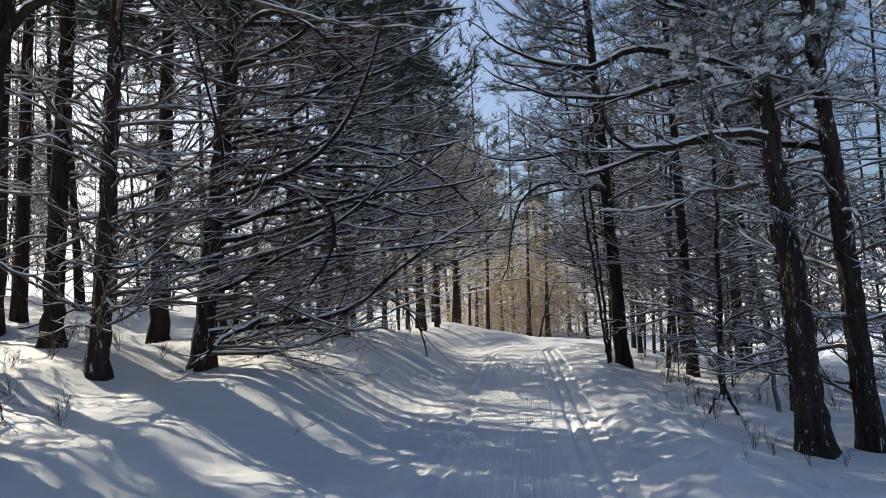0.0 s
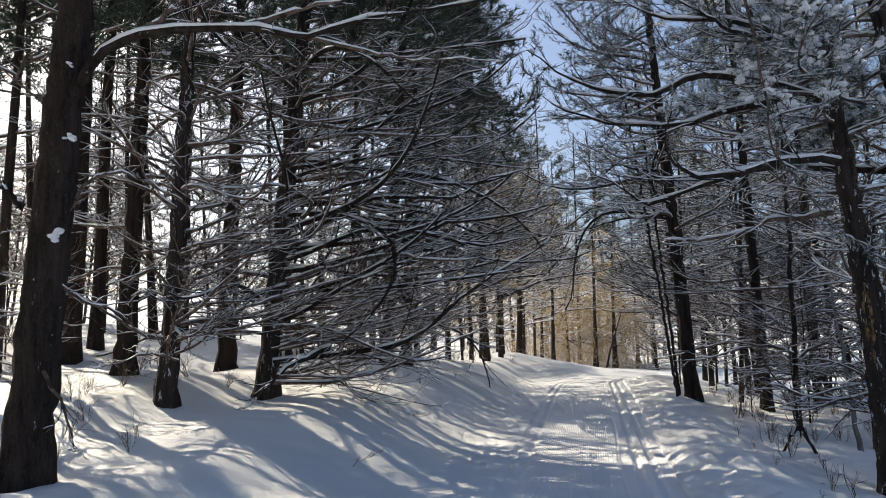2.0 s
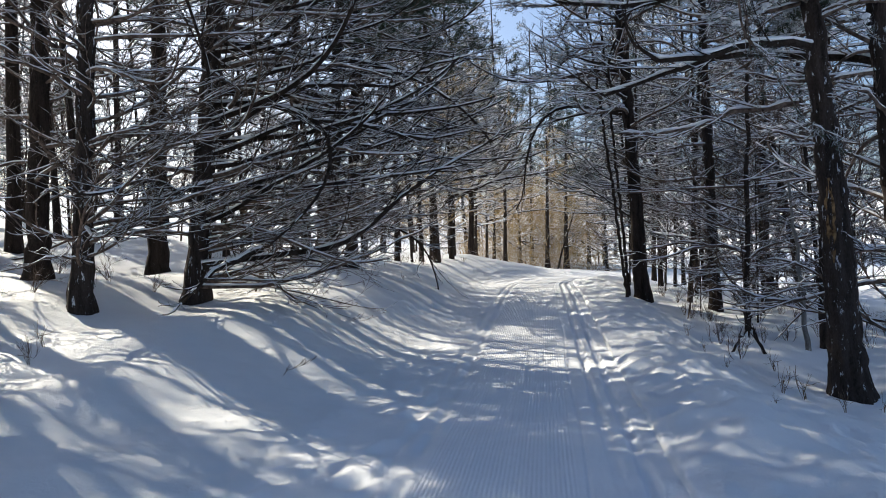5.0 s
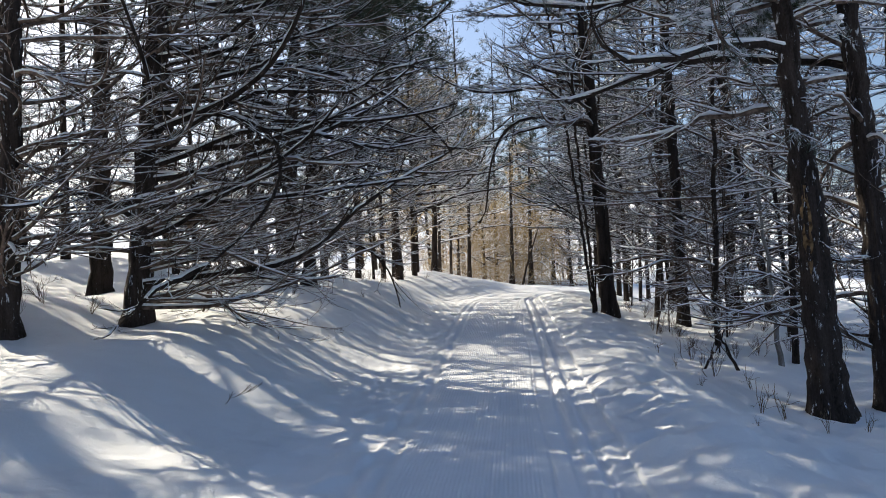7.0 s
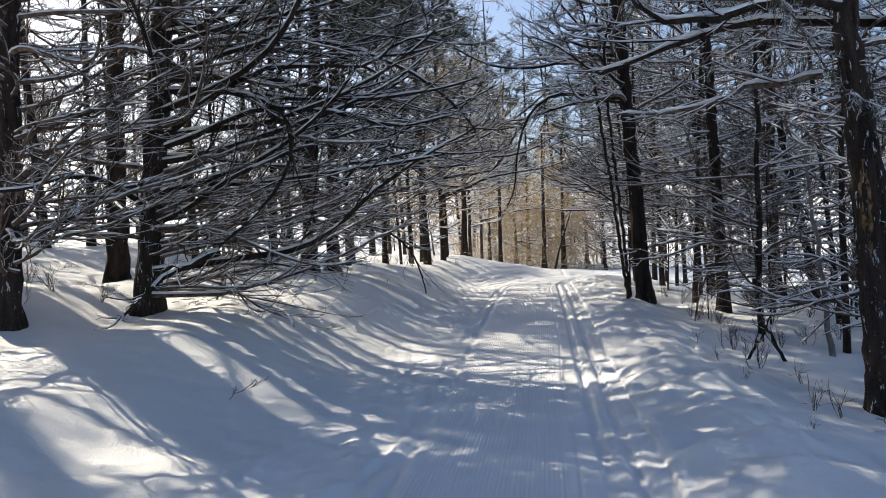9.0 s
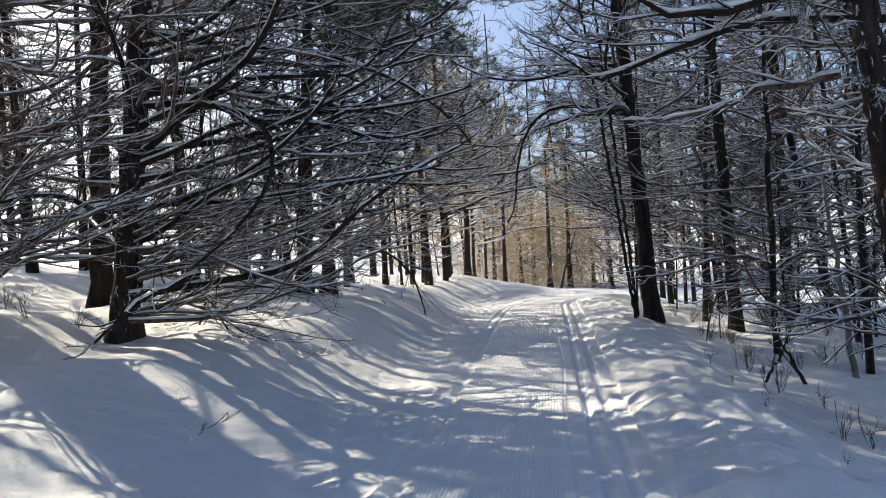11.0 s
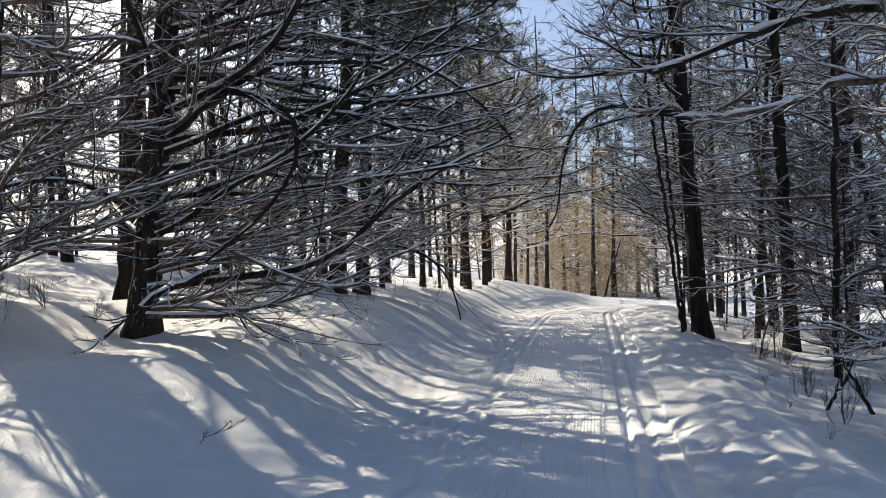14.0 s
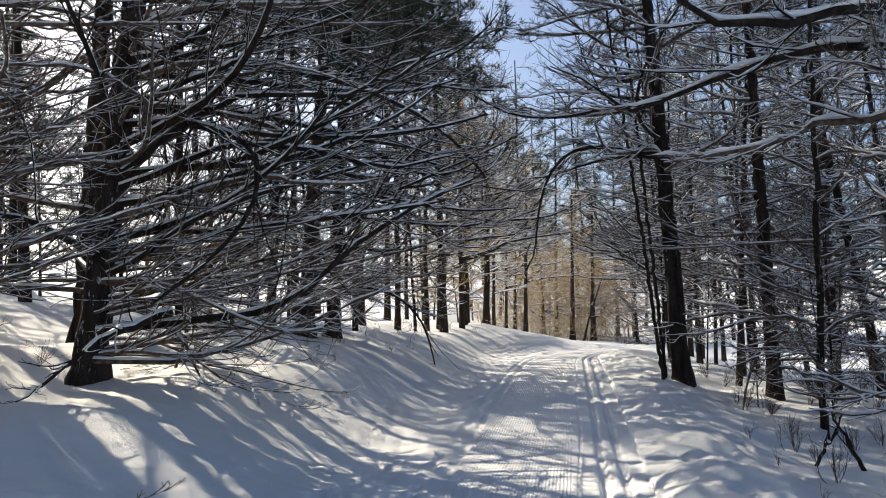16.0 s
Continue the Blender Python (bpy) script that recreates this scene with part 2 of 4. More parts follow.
def rise(y):
    return np.interp(y, [-300, -10, 4, 9, 13, 17, 20, 24, 28, 34, 48, 60, 400], [-3, -0.3, -0.05, 0, 0.15, 0.36, 0.5, 0.58, 0.6, 0.65, 0.85, 1.0, 34])


def cross(u):
    return np.interp(u, [-400, -80, -30, -15, -7.8, -5, -3.5, -2.7, -2.2, -1.9, 1.2, 1.7, 2.2, 2.7, 4, 8, 20, 60, 400],
                     [14, 8, 3.7, 2.1, 1.28, 1.0, 0.72, 0.40, 0.1, 0, 0, 0.16, 0.14, -0.05, -0.28, -0.7, -0.6, 3, 14])


FOOT = np.random.default_rng(5)
STEPS = [(1.62 + 0.22 * (k % 2) + FOOT.normal(0, 0.12), 2.4 + 0.55 * k + FOOT.normal(0, 0.12), FOOT.uniform(0.012, 0.03)) for k in range(40)]
STEPS += [(2.2 + 0.25 * (k % 2) + 0.3 * math.sin(k * 0.5) + FOOT.normal(0, 0.15), 4.0 + 0.7 * k + FOOT.normal(0, 0.15), FOOT.uniform(0.03, 0.05)) for k in range(14)]
STEPS += [(-1.15 + 0.24 * (k % 2) + FOOT.normal(0, 0.08), 2.5 + 0.62 * k + FOOT.normal(0, 0.12), FOOT.uniform(0.02, 0.045)) for k in range(28)]
# thrown-up heaps of snow on the shoulder: x, y, radius, height
HEAPS = [(2.93, 11.24, 0.3, 0.09), (2.91, 10.11, 0.28, 0.1), (2.57, 8.41, 0.26, 0.08), (2.6, 7.71, 0.34, 0.12), (2.4, 7.03, 0.26, 0.12), (2.05, 8.53, 0.2, 0.06), (1.99, 7.53, 0.18, 0.07), (1.96, 8.17, 0.16, 0.05), (2.34, 10.52, 0.2, 0.05), (2.48, 9.69, 0.2, 0.05), (2.66, 12.36, 0.2, 0.05)]


def smooth_cross(u):
    return (cross(u - 0.25) + 2 * cross(u) + cross(u + 0.25) + cross(u - 0.5) + cross(u + 0.5)) / 6


def ground_z(x, y, detail=True):
    x, y = np.asarray(x, float), np.asarray(y, float)
    u = x - centre(y)
    low = np.interp(y, [-20, 2, 7.4, 11, 14], [0.3, 0.4, 0.55, 0.9, 1.0])
    z = rise(y) + np.where(np.abs(u) < 1.2, 0, smooth_cross(u)) * np.where(u < 0, low, 1)
    # past the bend the trail drops away to the right and the bank swings across behind it
    swing = np.clip((y - 28) / 6, 0, 1)
    z = z + swing * np.interp(x, [4.5, 8, 12, 30], [0, -0.4, -0.5, -0.3])
    foot = 29.5 + 1.5 * np.clip(x - 1.7, 0, 9)
    k = np.clip((y - foot) / 5.5, 0, 1)
    k = k * k * (3 - 2 * k)
    brow = np.interp(x, [-60, -20, -6, -1.3, 0.5, 2.5, 5.7, 8, 12, 20, 60], [8, 3.6, 2.2, 1.78, 1.7, 1.28, 0.66, 0.5, 0.1, -0.3, 2]) + np.clip(rise(y) - 1.0, 0, 99)
    z = z + k * (brow - z)
    off = np.clip((np.abs(u + 0.2) - 1.6) / 1.5, 0, 1) * np.interp(y, [29, 34, 45, 60], [1, 0.4, 0.4, 1])
    z = z + 0.05 * off * waves(x, y, 2.2, 3) + 0.16 * np.clip((np.abs(u) - 4) / 8, 0, 1.5) * waves(x, y, 7, 4)
    if not detail:
        return z
    shoulder = np.clip((u - 1.05) / 0.3, 0, 1) * np.clip((3.4 - u) / 0.8, 0, 1) * np.clip((31 - y) / 4, 0, 1)
    z = z + 0.022 * shoulder * waves(x, y * 0.8, 0.9, 8)
    z = z + 0.012 * np.clip((np.abs(u + 0.1) - 0.7) / 0.5, 0, 1) * waves(x, y, 0.35, 6)
    # ribs left by the tiller between the set tracks
    groomed = np.clip((31 - y) / 2, 0, 1)
    rib = np.clip((u + 0.70) / 0.04, 0, 1) * np.clip((0.49 - u) / 0.04, 0, 1) * groomed
    z = z + rib * (0.0031 * np.sin(u / 0.034 * 2 * np.pi + 1.2 * waves(x, y, 6, 12)) + 0.004 * waves(x, y, 0.9, 13))
    # set ski tracks, two pairs, and a pole line
    for g, depth in ((0.78, 0.045), (0.985, 0.045), (-0.80, 0.03), (-1.0, 0.028)):
        worn = 0.75 + 0.35 * waves(x, y, 1.1, int(g * 100) + 300, 5)
        z = z - groomed * depth * np.clip(worn, 0.15, 1.3) / (1 + (np.abs(u - g) / 0.045) ** 6)
    z = z - groomed * 0.012 * np.exp(-((u - 0.55 - 0.02 * np.sin(y)) / 0.012) ** 2)
    # ski tracks that leave over the shoulder
    for off_x in (0.0, 0.22):
        w = u - (2.05 + off_x + 0.28 * (13.5 - y))
        z = z - 0.04 * np.exp(-(w / 0.07) ** 4) * ((y > 6) & (y < 14.5))
    for hx, hy, r, h in HEAPS:
        q = ((x - hx) / (r * 1.5)) ** 2 + ((y - hy) / r) ** 2
        z = z + h * np.exp(-q) * (1 + 0.25 * np.sin(9 * (x - hx) + 7 * (y - hy)))
    for fu, fy, depth in STEPS:
        near = (np.abs(u - fu) < 0.5) & (np.abs(y - fy) < 0.6)
        if near.any():
            q = ((u[near] - fu) / 0.10) ** 2 + ((y[near] - fy) / 0.17) ** 2
            z[near] += depth * (-np.exp(-q ** 1.5) + 0.4 * np.exp(-((np.sqrt(q) - 1.75) / 0.5) ** 2))
    return z


def spread_out(first, to, step, growth):
    out, v = [], first
    while abs(v) < abs(to):
        v += step
        step *= growth
        out.append(v)
    return out


us = sorted([-u for u in spread_out(2.3, 400, 0.05, 1.085)] + list(np.arange(-2.3, -0.72, 0.03)) + list(np.arange(-0.72, 0.51, 0.0085))
            + list(np.arange(0.51, 1.2, 0.0125)) + list(np.arange(1.2, 3.0, 0.033)) + spread_out(3.0, 400, 0.05, 1.085))
vs = sorted([3.0 - v for v in spread_out(0.0, 300, 0.3, 1.25)] + list(np.arange(3.0, 13, 0.065)) + list(np.arange(13, 26, 0.14)) + spread_out(26, 600, 0.15, 1.1))
us, vs = np.array(us), np.array(vs)
U, V = np.meshgrid(us, vs)
GX = U + centre(V)
GV = np.stack([GX, V, ground_z(GX, V)], -1)
idx = np.arange(U.size).reshape(U.shape)
quads = np.stack([idx[:-1, :-1], idx[:-1, 1:], idx[1:, 1:], idx[1:, :-1]], -1)
mid_u = (us[:-1] + us[1:]) / 2
mid_v = (vs[:-1] + vs[1:]) / 2
on_trail = ((mid_u > -1.95) & (mid_u < 1.3))[None, :] & ((mid_v > -30) & (mid_v < 34))[:, None]


def sheet(name, mask, label, mat):
    f = quads[mask]
    used, inv = np.unique(f, return_inverse=True)
    ob = new(name, mesh_of(name, [(GV.reshape(-1, 3)[used], inv.reshape(-1, 4))], mat))
    return tagged(ob, label, "snow", kind="structure")


sheet("ground", ~on_trail, "white snow blanket over the forest floor with footprints and drifts", CRUST)
sheet("ski_trail", on_trail, "groomed white ski trail with ribbed snow and two pairs of set tracks", SNOW)


def ground_at(x, y):
    return float(ground_z(np.array([x]), np.array([y]), False)[0])


# ---- trees ----
def trunk_mesh(name, points, r0, r1, mat, sides=18, s=34):
    P = spline(points, s) - 0
    t = np.linspace(0, 1, s)
    R = (r0 + (r1 - r0) * t) * (1 + 0.5 * np.exp(-np.clip(P[0, :, 2] - P[0, 0, 2] - 0.3, 0, 99) / 0.22) * np.clip(r0 / 0.15, 0.3, 1))
    T, side, up = frames_of(P)
    a = np.arange(sides) * 2 * np.pi / sides
    zz, p = P[0, :, 2][:, None], rng.uniform(0, 6.28, 6)
    plates = 0.55 * np.sin(9 * a + 1.7 * np.sin(1.1 * zz + p[0]) + 0.9 * np.sin(3.7 * zz + p[1]) + p[4]) + 0.45 * np.sin(17 * a + 2.3 * np.sin(2.3 * zz + p[2]) + np.sin(7 * zz + p[3]) + p[5])
    ridge = 1 + 0.035 * rng.normal(0, 1, (1, 1, sides)) + (0.05 * plates + 0.03 * rng.normal(0, 1, (s, sides)))[None]
    ring = (np.cos(a)[:, None] * side[:, :, None] + np.sin(a)[:, None] * up[:, :, None]) * (R[None, :, None] * ridge)[..., None]
    return mesh_of(name, [loft(P[:, :, None] + ring)], mat), P[0], R


def tree(name, label, base, tip, r0, limbs, aim, reach, lo, hi, green=99.0, mat=None, hand=(), n2=10, n3=4, fine=2, snow=1.0, bend=0.0, category="tree", curl=0.6, twig=None, size=0.09, blades=8, rise_el=0.1, bias=0.2, laden=0.04, heavy=1.0, thin=0.28, knobs=(), low=0, el_sd=0.24, az_sd=0.6, spread=0.62, dense=1, skew=1.0, needle=None):
    """A conifer: base and tip of the trunk, limbs between the heights lo and hi, mostly towards the bearing aim (None: all round); needles above green."""
    twig = twig or TWIG
    bx, by = base
    z0 = ground_at(bx, by)
    root = tagged(new(name), label, category, "forest trees")
    root.location = (bx, by, z0)
    tip = np.array(tip, float) - (bx, by, z0)
    pts = [(0, 0, -0.35), tip * 0.33 + (bend, 0, 0), tip * 0.66 + (bend, bend * 0.3, 0), tip]
    me, axis, R = trunk_mesh("trunk", pts, r0, r0 * thin, mat or BARK, *((36, 84) if fine == 2 else (10, 18) if fine else (7, 9)))
    trunk = part("trunk", me, root)
    for kx, ky, kz, kr in knobs:
        lump = np.array([[kx - bx, ky - by, kz - z0]]) + rng.normal(0, 0.45, (7, 3)) * kr * (1, 0.4, 1)
        part("snow_patch", mesh_of("snow_patch", [blobs(lump, kr * rng.uniform(0.3, 0.62, 7), 0.8)], POWDER), trunk, "lump of white snow lodged on the trunk")
    jobs = [(spline(np.array(p, float) - (bx, by, z0), 16), r, 1.05) for p, r in hand]
    for k in range(low):
        az, el, h = radians(aim) + rng.normal(0, 0.5), rng.uniform(0.02, 0.2), rng.uniform(0.25, 1.7)
        d = np.array([[np.sin(az) * np.cos(el), np.cos(az) * np.cos(el), np.sin(el)]])
        P1 = grow(axis[2][None] * (1, 1, 0) + (0, 0, h) + d * r0 * 0.4, d, np.array([reach * rng.uniform(0.35, 0.72)]), 16, 0.5, 0.05, 0.2)
        jobs.append((lifted(P1, (bx, by, z0)), rng.uniform(0.016, 0.034), rng.uniform(0.8, 1.4)))
    for k in range(limbs):
        h = lo + (hi - lo) * ((k + rng.uniform(0.1, 0.9)) / limbs) ** skew
        i = int(np.argmin(np.abs(axis[:, 2] - h)))
        start = axis[i] + (axis[min(i + 1, len(axis) - 1)] - axis[i]) * rng.uniform()
        az = rng.uniform(-np.pi, np.pi) if aim is None or rng.uniform() < bias else radians(aim) + rng.normal(0, az_sd)
        el = rng.normal(rise_el, el_sd)
        ln = reach * (1.05 - 0.5 * (h - lo) / (hi - lo + 0.01)) * rng.uniform(0.5, 1.15)
        if h < 2.6:
            el, ln = max(el, 0.05), ln * (0.7 + 0.11 * h)
        d = np.array([[np.sin(az) * np.cos(el), np.cos(az) * np.cos(el), np.sin(el)]])
        P1 = grow(start[None] + d * R[i] * 0.4, d, np.array([ln]), DETAIL[fine][0], curl, 0.075, 0.4 if h > 2.6 else 0.12)
        if fine == 2 and h < 2.6:
            P1 = lifted(P1, (bx, by, z0 + 0.12))
        jobs.append((P1, min(0.009 + 0.0085 * ln, R[i] * 0.6), rng.uniform(0.5, 1.3)))
    wood_all, white_all, tuft_all, clump_all = [], [], [], []
    for n, (P1, r, sn) in enumerate(jobs):
        wood, white, tips = limb(P1, r, fine, n2, n3, snow * sn, spread=spread, heavy=heavy, ratio=0.3 if n < len(hand) else 0.5, end=0.14 if n < len(hand) else 0.3, origin=(bx, by, z0) if fine == 2 else None)
        if fine:
            b = part("branch", mesh_of("branch", wood, BARK if r > 0.04 else twig), root)
            if white:
                part("snow", mesh_of("snow", white, POWDER), b, "ridge of white snow lying along the branch")
        else:
            wood_all += wood
            white_all += white
        if P1[0, 0, 2] > green - z0 and len(tips):
            way = unit(tips[:, -1] - tips[:, -2])
            tuft_all.append(tufts(tips[:, -1], way, size, blades, 0.05 * size))
            for st in range(dense):
                f = (st + 0.5) / dense
                tuft_all.append(tufts(tips[:, 0] * (1 - f) + tips[:, -1] * f, way, size, blades // (2 if dense == 1 else 1), 0.05 * size))
            if fine == 2 and n >= len(hand):
                pick = rng.uniform(size=len(tips)) < laden
                if pick.any():
                    on = tips[pick]
                    for f in (0.3, 0.5, 0.7, 0.9):
                        at = on[:, 0] * (1 - f) + on[:, -1] * f + (0, 0, 0.012) + rng.normal(0, 0.008, (len(on), 3))
                        clump_all.append(blobs(at, rng.uniform(0.016, 0.042, len(on)), 0.75))
    if wood_all:
        tagged(part("branchwork", mesh_of("branchwork", wood_all, twig), root), kind="stuff")
        if white_all:
            tagged(part("snow", mesh_of("snow", white_all, POWDER), root, "white snow lying along the branches"), kind="stuff")
    if tuft_all:
        tagged(part("needles", mesh_of("needles", tuft_all, needle or NEEDLE, False), root, "dark green pine needles"), kind="stuff")
        if clump_all:
            tagged(part("snow_clumps", mesh_of("snow_clumps", clump_all, POWDER), root, "soft clumps of white snow on the needles"), kind="stuff")
    return root


# left side of the trail, nearest first
tree("leaning_tree", "thick leaning dark-barked tree with a snowy limb over the trail", (-4.76, 7.36), (-4.1, 7.36, 9.5), 0.225, 12, 100, 2.4, 5.6, 9.0, green=5.5, thin=0.55, knobs=[(-4.24, 7.12, 3.94, 0.05), (-4.38, 7.1, 2.94, 0.075), (-4.3, 7.14, 4.75, 0.03)],
     hand=[([(-4.47, 7.34, 4.14), (-4.31, 7.3, 4.51), (-4.11, 7.25, 4.8), (-3.79, 7.2, 4.98), (-3.55, 7.16, 5.01), (-3.05, 7.12, 5.02), (-2.5, 7.07, 4.97), (-2.02, 7.02, 4.85), (-1.75, 6.98, 4.79), (-1.43, 6.94, 4.84), (-0.87, 6.89, 4.9), (-0.32, 6.85, 4.95), (0.38, 6.8, 5.01)], 0.062),
           ([(-2.5, 7.15, 5.0), (-2.04, 7.1, 5.09), (-1.45, 7.05, 5.17), (-0.99, 7.0, 5.21)], 0.032),
           ([(-3.6, 7.26, 5.06), (-3.35, 7.24, 5.24), (-3.13, 7.22, 5.39), (-2.8, 7.2, 5.73)], 0.04),
           ([(-1.77, 7.03, 4.81), (-1.22, 7.0, 4.61), (-0.78, 6.96, 4.48), (-0.34, 6.93, 4.42), (0.14, 6.9, 4.38)], 0.02),
           ([(-4.41, 7.3, 3.08), (-4.3, 7.5, 3.53), (-4.01, 7.7, 3.71), (-3.56, 7.9, 3.48)], 0.03),
           ([(-4.48, 7.3, 2.5), (-4.32, 7.5, 2.33), (-4.06, 7.7, 2.23), (-3.71, 7.9, 1.89)], 0.025),
           ([(-4.85, 7.3, 3.27), (-5.03, 7.2, 3.5), (-5.34, 7.1, 3.67)], 0.045),
           ([(-4.49, 7.2, 1.6), (-4.22, 7.1, 1.27), (-4.06, 7.0, 0.98), (-3.91, 6.9, 0.86)], 0.02),
           ([(-4.76, 6.9, 4.46), (-4.67, 7.1, 4.86), (-4.55, 7.3, 4.97)], 0.018)], n2=6, n3=3)
tree("pine_tree", "slender rough-barked pine with snow-lined dead branches", (-5.06, 11.15), (-4.5, 11.15, 12.0), 0.15, 50, 105, 3.2, 0.5, 10.0, green=7.0, low=6, dense=3, size=0.14, el_sd=0.2, spread=0.5, mat=BARK_RIMED, snow=0.85,
     hand=[([(-4.89, 11.1, 1.98), (-4.25, 10.98, 2.25), (-3.6, 10.85, 2.47), (-2.89, 10.72, 2.64), (-2.12, 10.6, 2.8)], 0.036),
           ([(-4.95, 11.1, 1.99), (-5.34, 10.9, 2.12), (-5.67, 10.7, 2.37), (-6.0, 10.5, 2.62), (-6.31, 10.3, 2.7)], 0.034),
           ([(-4.87, 11.1, 4.0), (-5.25, 10.8, 4.28), (-5.63, 10.5, 4.38), (-6.06, 10.2, 4.44)], 0.034),
           ([(-4.79, 11.1, 4.72), (-5.04, 10.87, 5.12), (-5.38, 10.63, 5.52), (-5.71, 10.4, 5.98)], 0.028),
           ([(-4.82, 11.1, 3.14), (-4.33, 10.93, 3.44), (-3.75, 10.77, 3.51), (-2.94, 10.6, 3.53)], 0.028),
           ([(-4.85, 11.1, 2.66), (-5.2, 10.93, 3.13), (-5.57, 10.77, 3.55), (-5.88, 10.6, 3.75)], 0.026),
           ([(-4.74, 11.1, 5.45), (-4.43, 11.0, 5.95), (-4.04, 10.9, 6.25), (-3.51, 10.8, 6.49)], 0.028),
           ([(-4.86, 11.1, 1.69), (-5.16, 10.9, 1.82), (-5.53, 10.7, 1.71), (-5.88, 10.5, 1.61)], 0.022)])
tree("pine_tree", "tall dark pine with a tangle of dead snowy branches", (-6.5, 12.62), (-6.0, 12.62, 13.0), 0.17, 58, 110, 3.4, 0.6, 11.5, skew=0.8, bias=0.4, green=7.0, snow=0.9, n2=8, n3=3, dense=3, size=0.15, blades=12, el_sd=0.2, spread=0.5)
tree("pine_tree", "stout dark pine with low limbs reaching out over the trail", (-4.14, 12.96), (-2.75, 12.96, 14.0), 0.185, 92, 92, 5.2, 0.5, 10.5, mat=BARK_RIMED, green=7.3, blades=13, size=0.15, dense=3, low=28, snow=0.9, el_sd=0.15, rise_el=0.06, az_sd=0.5, spread=0.5, n2=9, laden=0.06,
     hand=[([(-2.89, 12.5, 1.85), (-3.4, 12.07, 1.58), (-3.68, 11.63, 1.26), (-3.87, 11.2, 0.95)], 0.055),
           ([(-3.65, 12.6, 2.9), (-4.11, 12.05, 2.71), (-4.19, 11.5, 2.49), (-4.21, 10.95, 2.31), (-4.3, 10.4, 2.05)], 0.05),
           ([(-3.33, 12.6, 4.07), (-3.06, 12.16, 4.22), (-3.22, 11.72, 4.33), (-3.38, 11.28, 4.33), (-3.74, 10.84, 4.25), (-4.04, 10.4, 4.11)], 0.036),
           ([(-3.62, 12.8, 3.56), (-3.01, 12.6, 3.95), (-2.43, 12.4, 4.17), (-1.88, 12.2, 4.28), (-0.7, 12.0, 4.19), (-0.21, 11.8, 4.37), (0.44, 11.6, 4.48)], 0.055),
           ([(-3.66, 12.8, 3.38), (-2.4, 12.68, 3.79), (-1.51, 12.56, 3.75), (-0.66, 12.44, 3.51), (-0.11, 12.32, 3.42), (0.44, 12.2, 3.54)], 0.045),
           ([(-3.69, 12.8, 3.05), (-2.83, 12.45, 3.17), (-1.75, 12.1, 3.3), (-1.08, 11.75, 3.13), (-0.27, 11.4, 3.09)], 0.04),
           ([(-3.93, 12.8, 1.66), (-2.31, 12.63, 1.77), (-1.48, 12.46, 1.94), (-0.81, 12.29, 2.44), (-0.28, 12.46, 2.86), (0.4, 12.97, 3.28), (0.84, 13.49, 3.6), (1.1, 14.0, 4.06)], 0.05),
           ([(-3.97, 12.8, 1.31), (-2.99, 12.7, 1.27), (-2.17, 12.6, 1.42), (-1.5, 12.5, 1.6), (-0.72, 12.4, 1.91), (-0.02, 12.3, 2.21)], 0.036),
           ([(-3.65, 12.8, 3.67), (-3.96, 12.2, 3.56), (-4.23, 11.6, 3.3), (-4.23, 11.0, 2.89)], 0.04),
           ([(-3.4, 12.8, 4.78), (-2.41, 12.4, 4.77), (-1.88, 12.0, 4.44), (-1.37, 11.6, 4.41), (-0.45, 11.2, 3.98)], 0.04),
           ([(-3.36, 12.6, 4.36), (-2.46, 12.13, 4.51), (-1.84, 11.67, 4.49), (-1.44, 11.2, 4.64)], 0.045)])
tree("pine_tree", "dark pine standing back on the snowy bank", (-6.25, 16.7), (-5.8, 16.7, 14.0), 0.2, 40, 100, 3.8, 0.7, 12.5, skew=0.8, green=7.8, snow=0.9, n2=7, n3=2, dense=3, size=0.17, blades=12, el_sd=0.2, spread=0.5)
tree("pine_tree", "dark pine with low branches sweeping over the bank", (-3.1, 19.6), (-2.2, 19.8, 14.0), 0.18, 66, 90, 4.6, 0.5, 13.0, blades=11, low=14, green=7.2, snow=0.9, n3=3, dense=2, size=0.17, el_sd=0.16, rise_el=0.12, az_sd=0.5, spread=0.5)
tree("pine_tree", "thin dark pine close beside another on the bank", (-2.75, 20.7), (-2.0, 20.7, 14.0), 0.16, 38, 95, 4.4, 0.8, 12.5, green=7.4, snow=0.9, n3=3, dense=2, size=0.17, blades=11, el_sd=0.16, spread=0.5)

# trunks added on the slope to cast dark bands across the bank
for x, y, r in ((-8.92, 15.04, 0.2), (-11.0, 17.23, 0.22), (-9.38, 16.82, 0.16)):
    tree("pine_tree", "tall dark pine trunk on the sunlit slope, added to shade the bank", (x, y), (x + 0.3, y, 17.0), r, 26, None, 3.2, 3.5, 15.5, green=8.5, snow=0.8, n2=8, n3=2, fine=1, size=0.22, blades=9, dense=2, thin=0.4, skew=0.7)

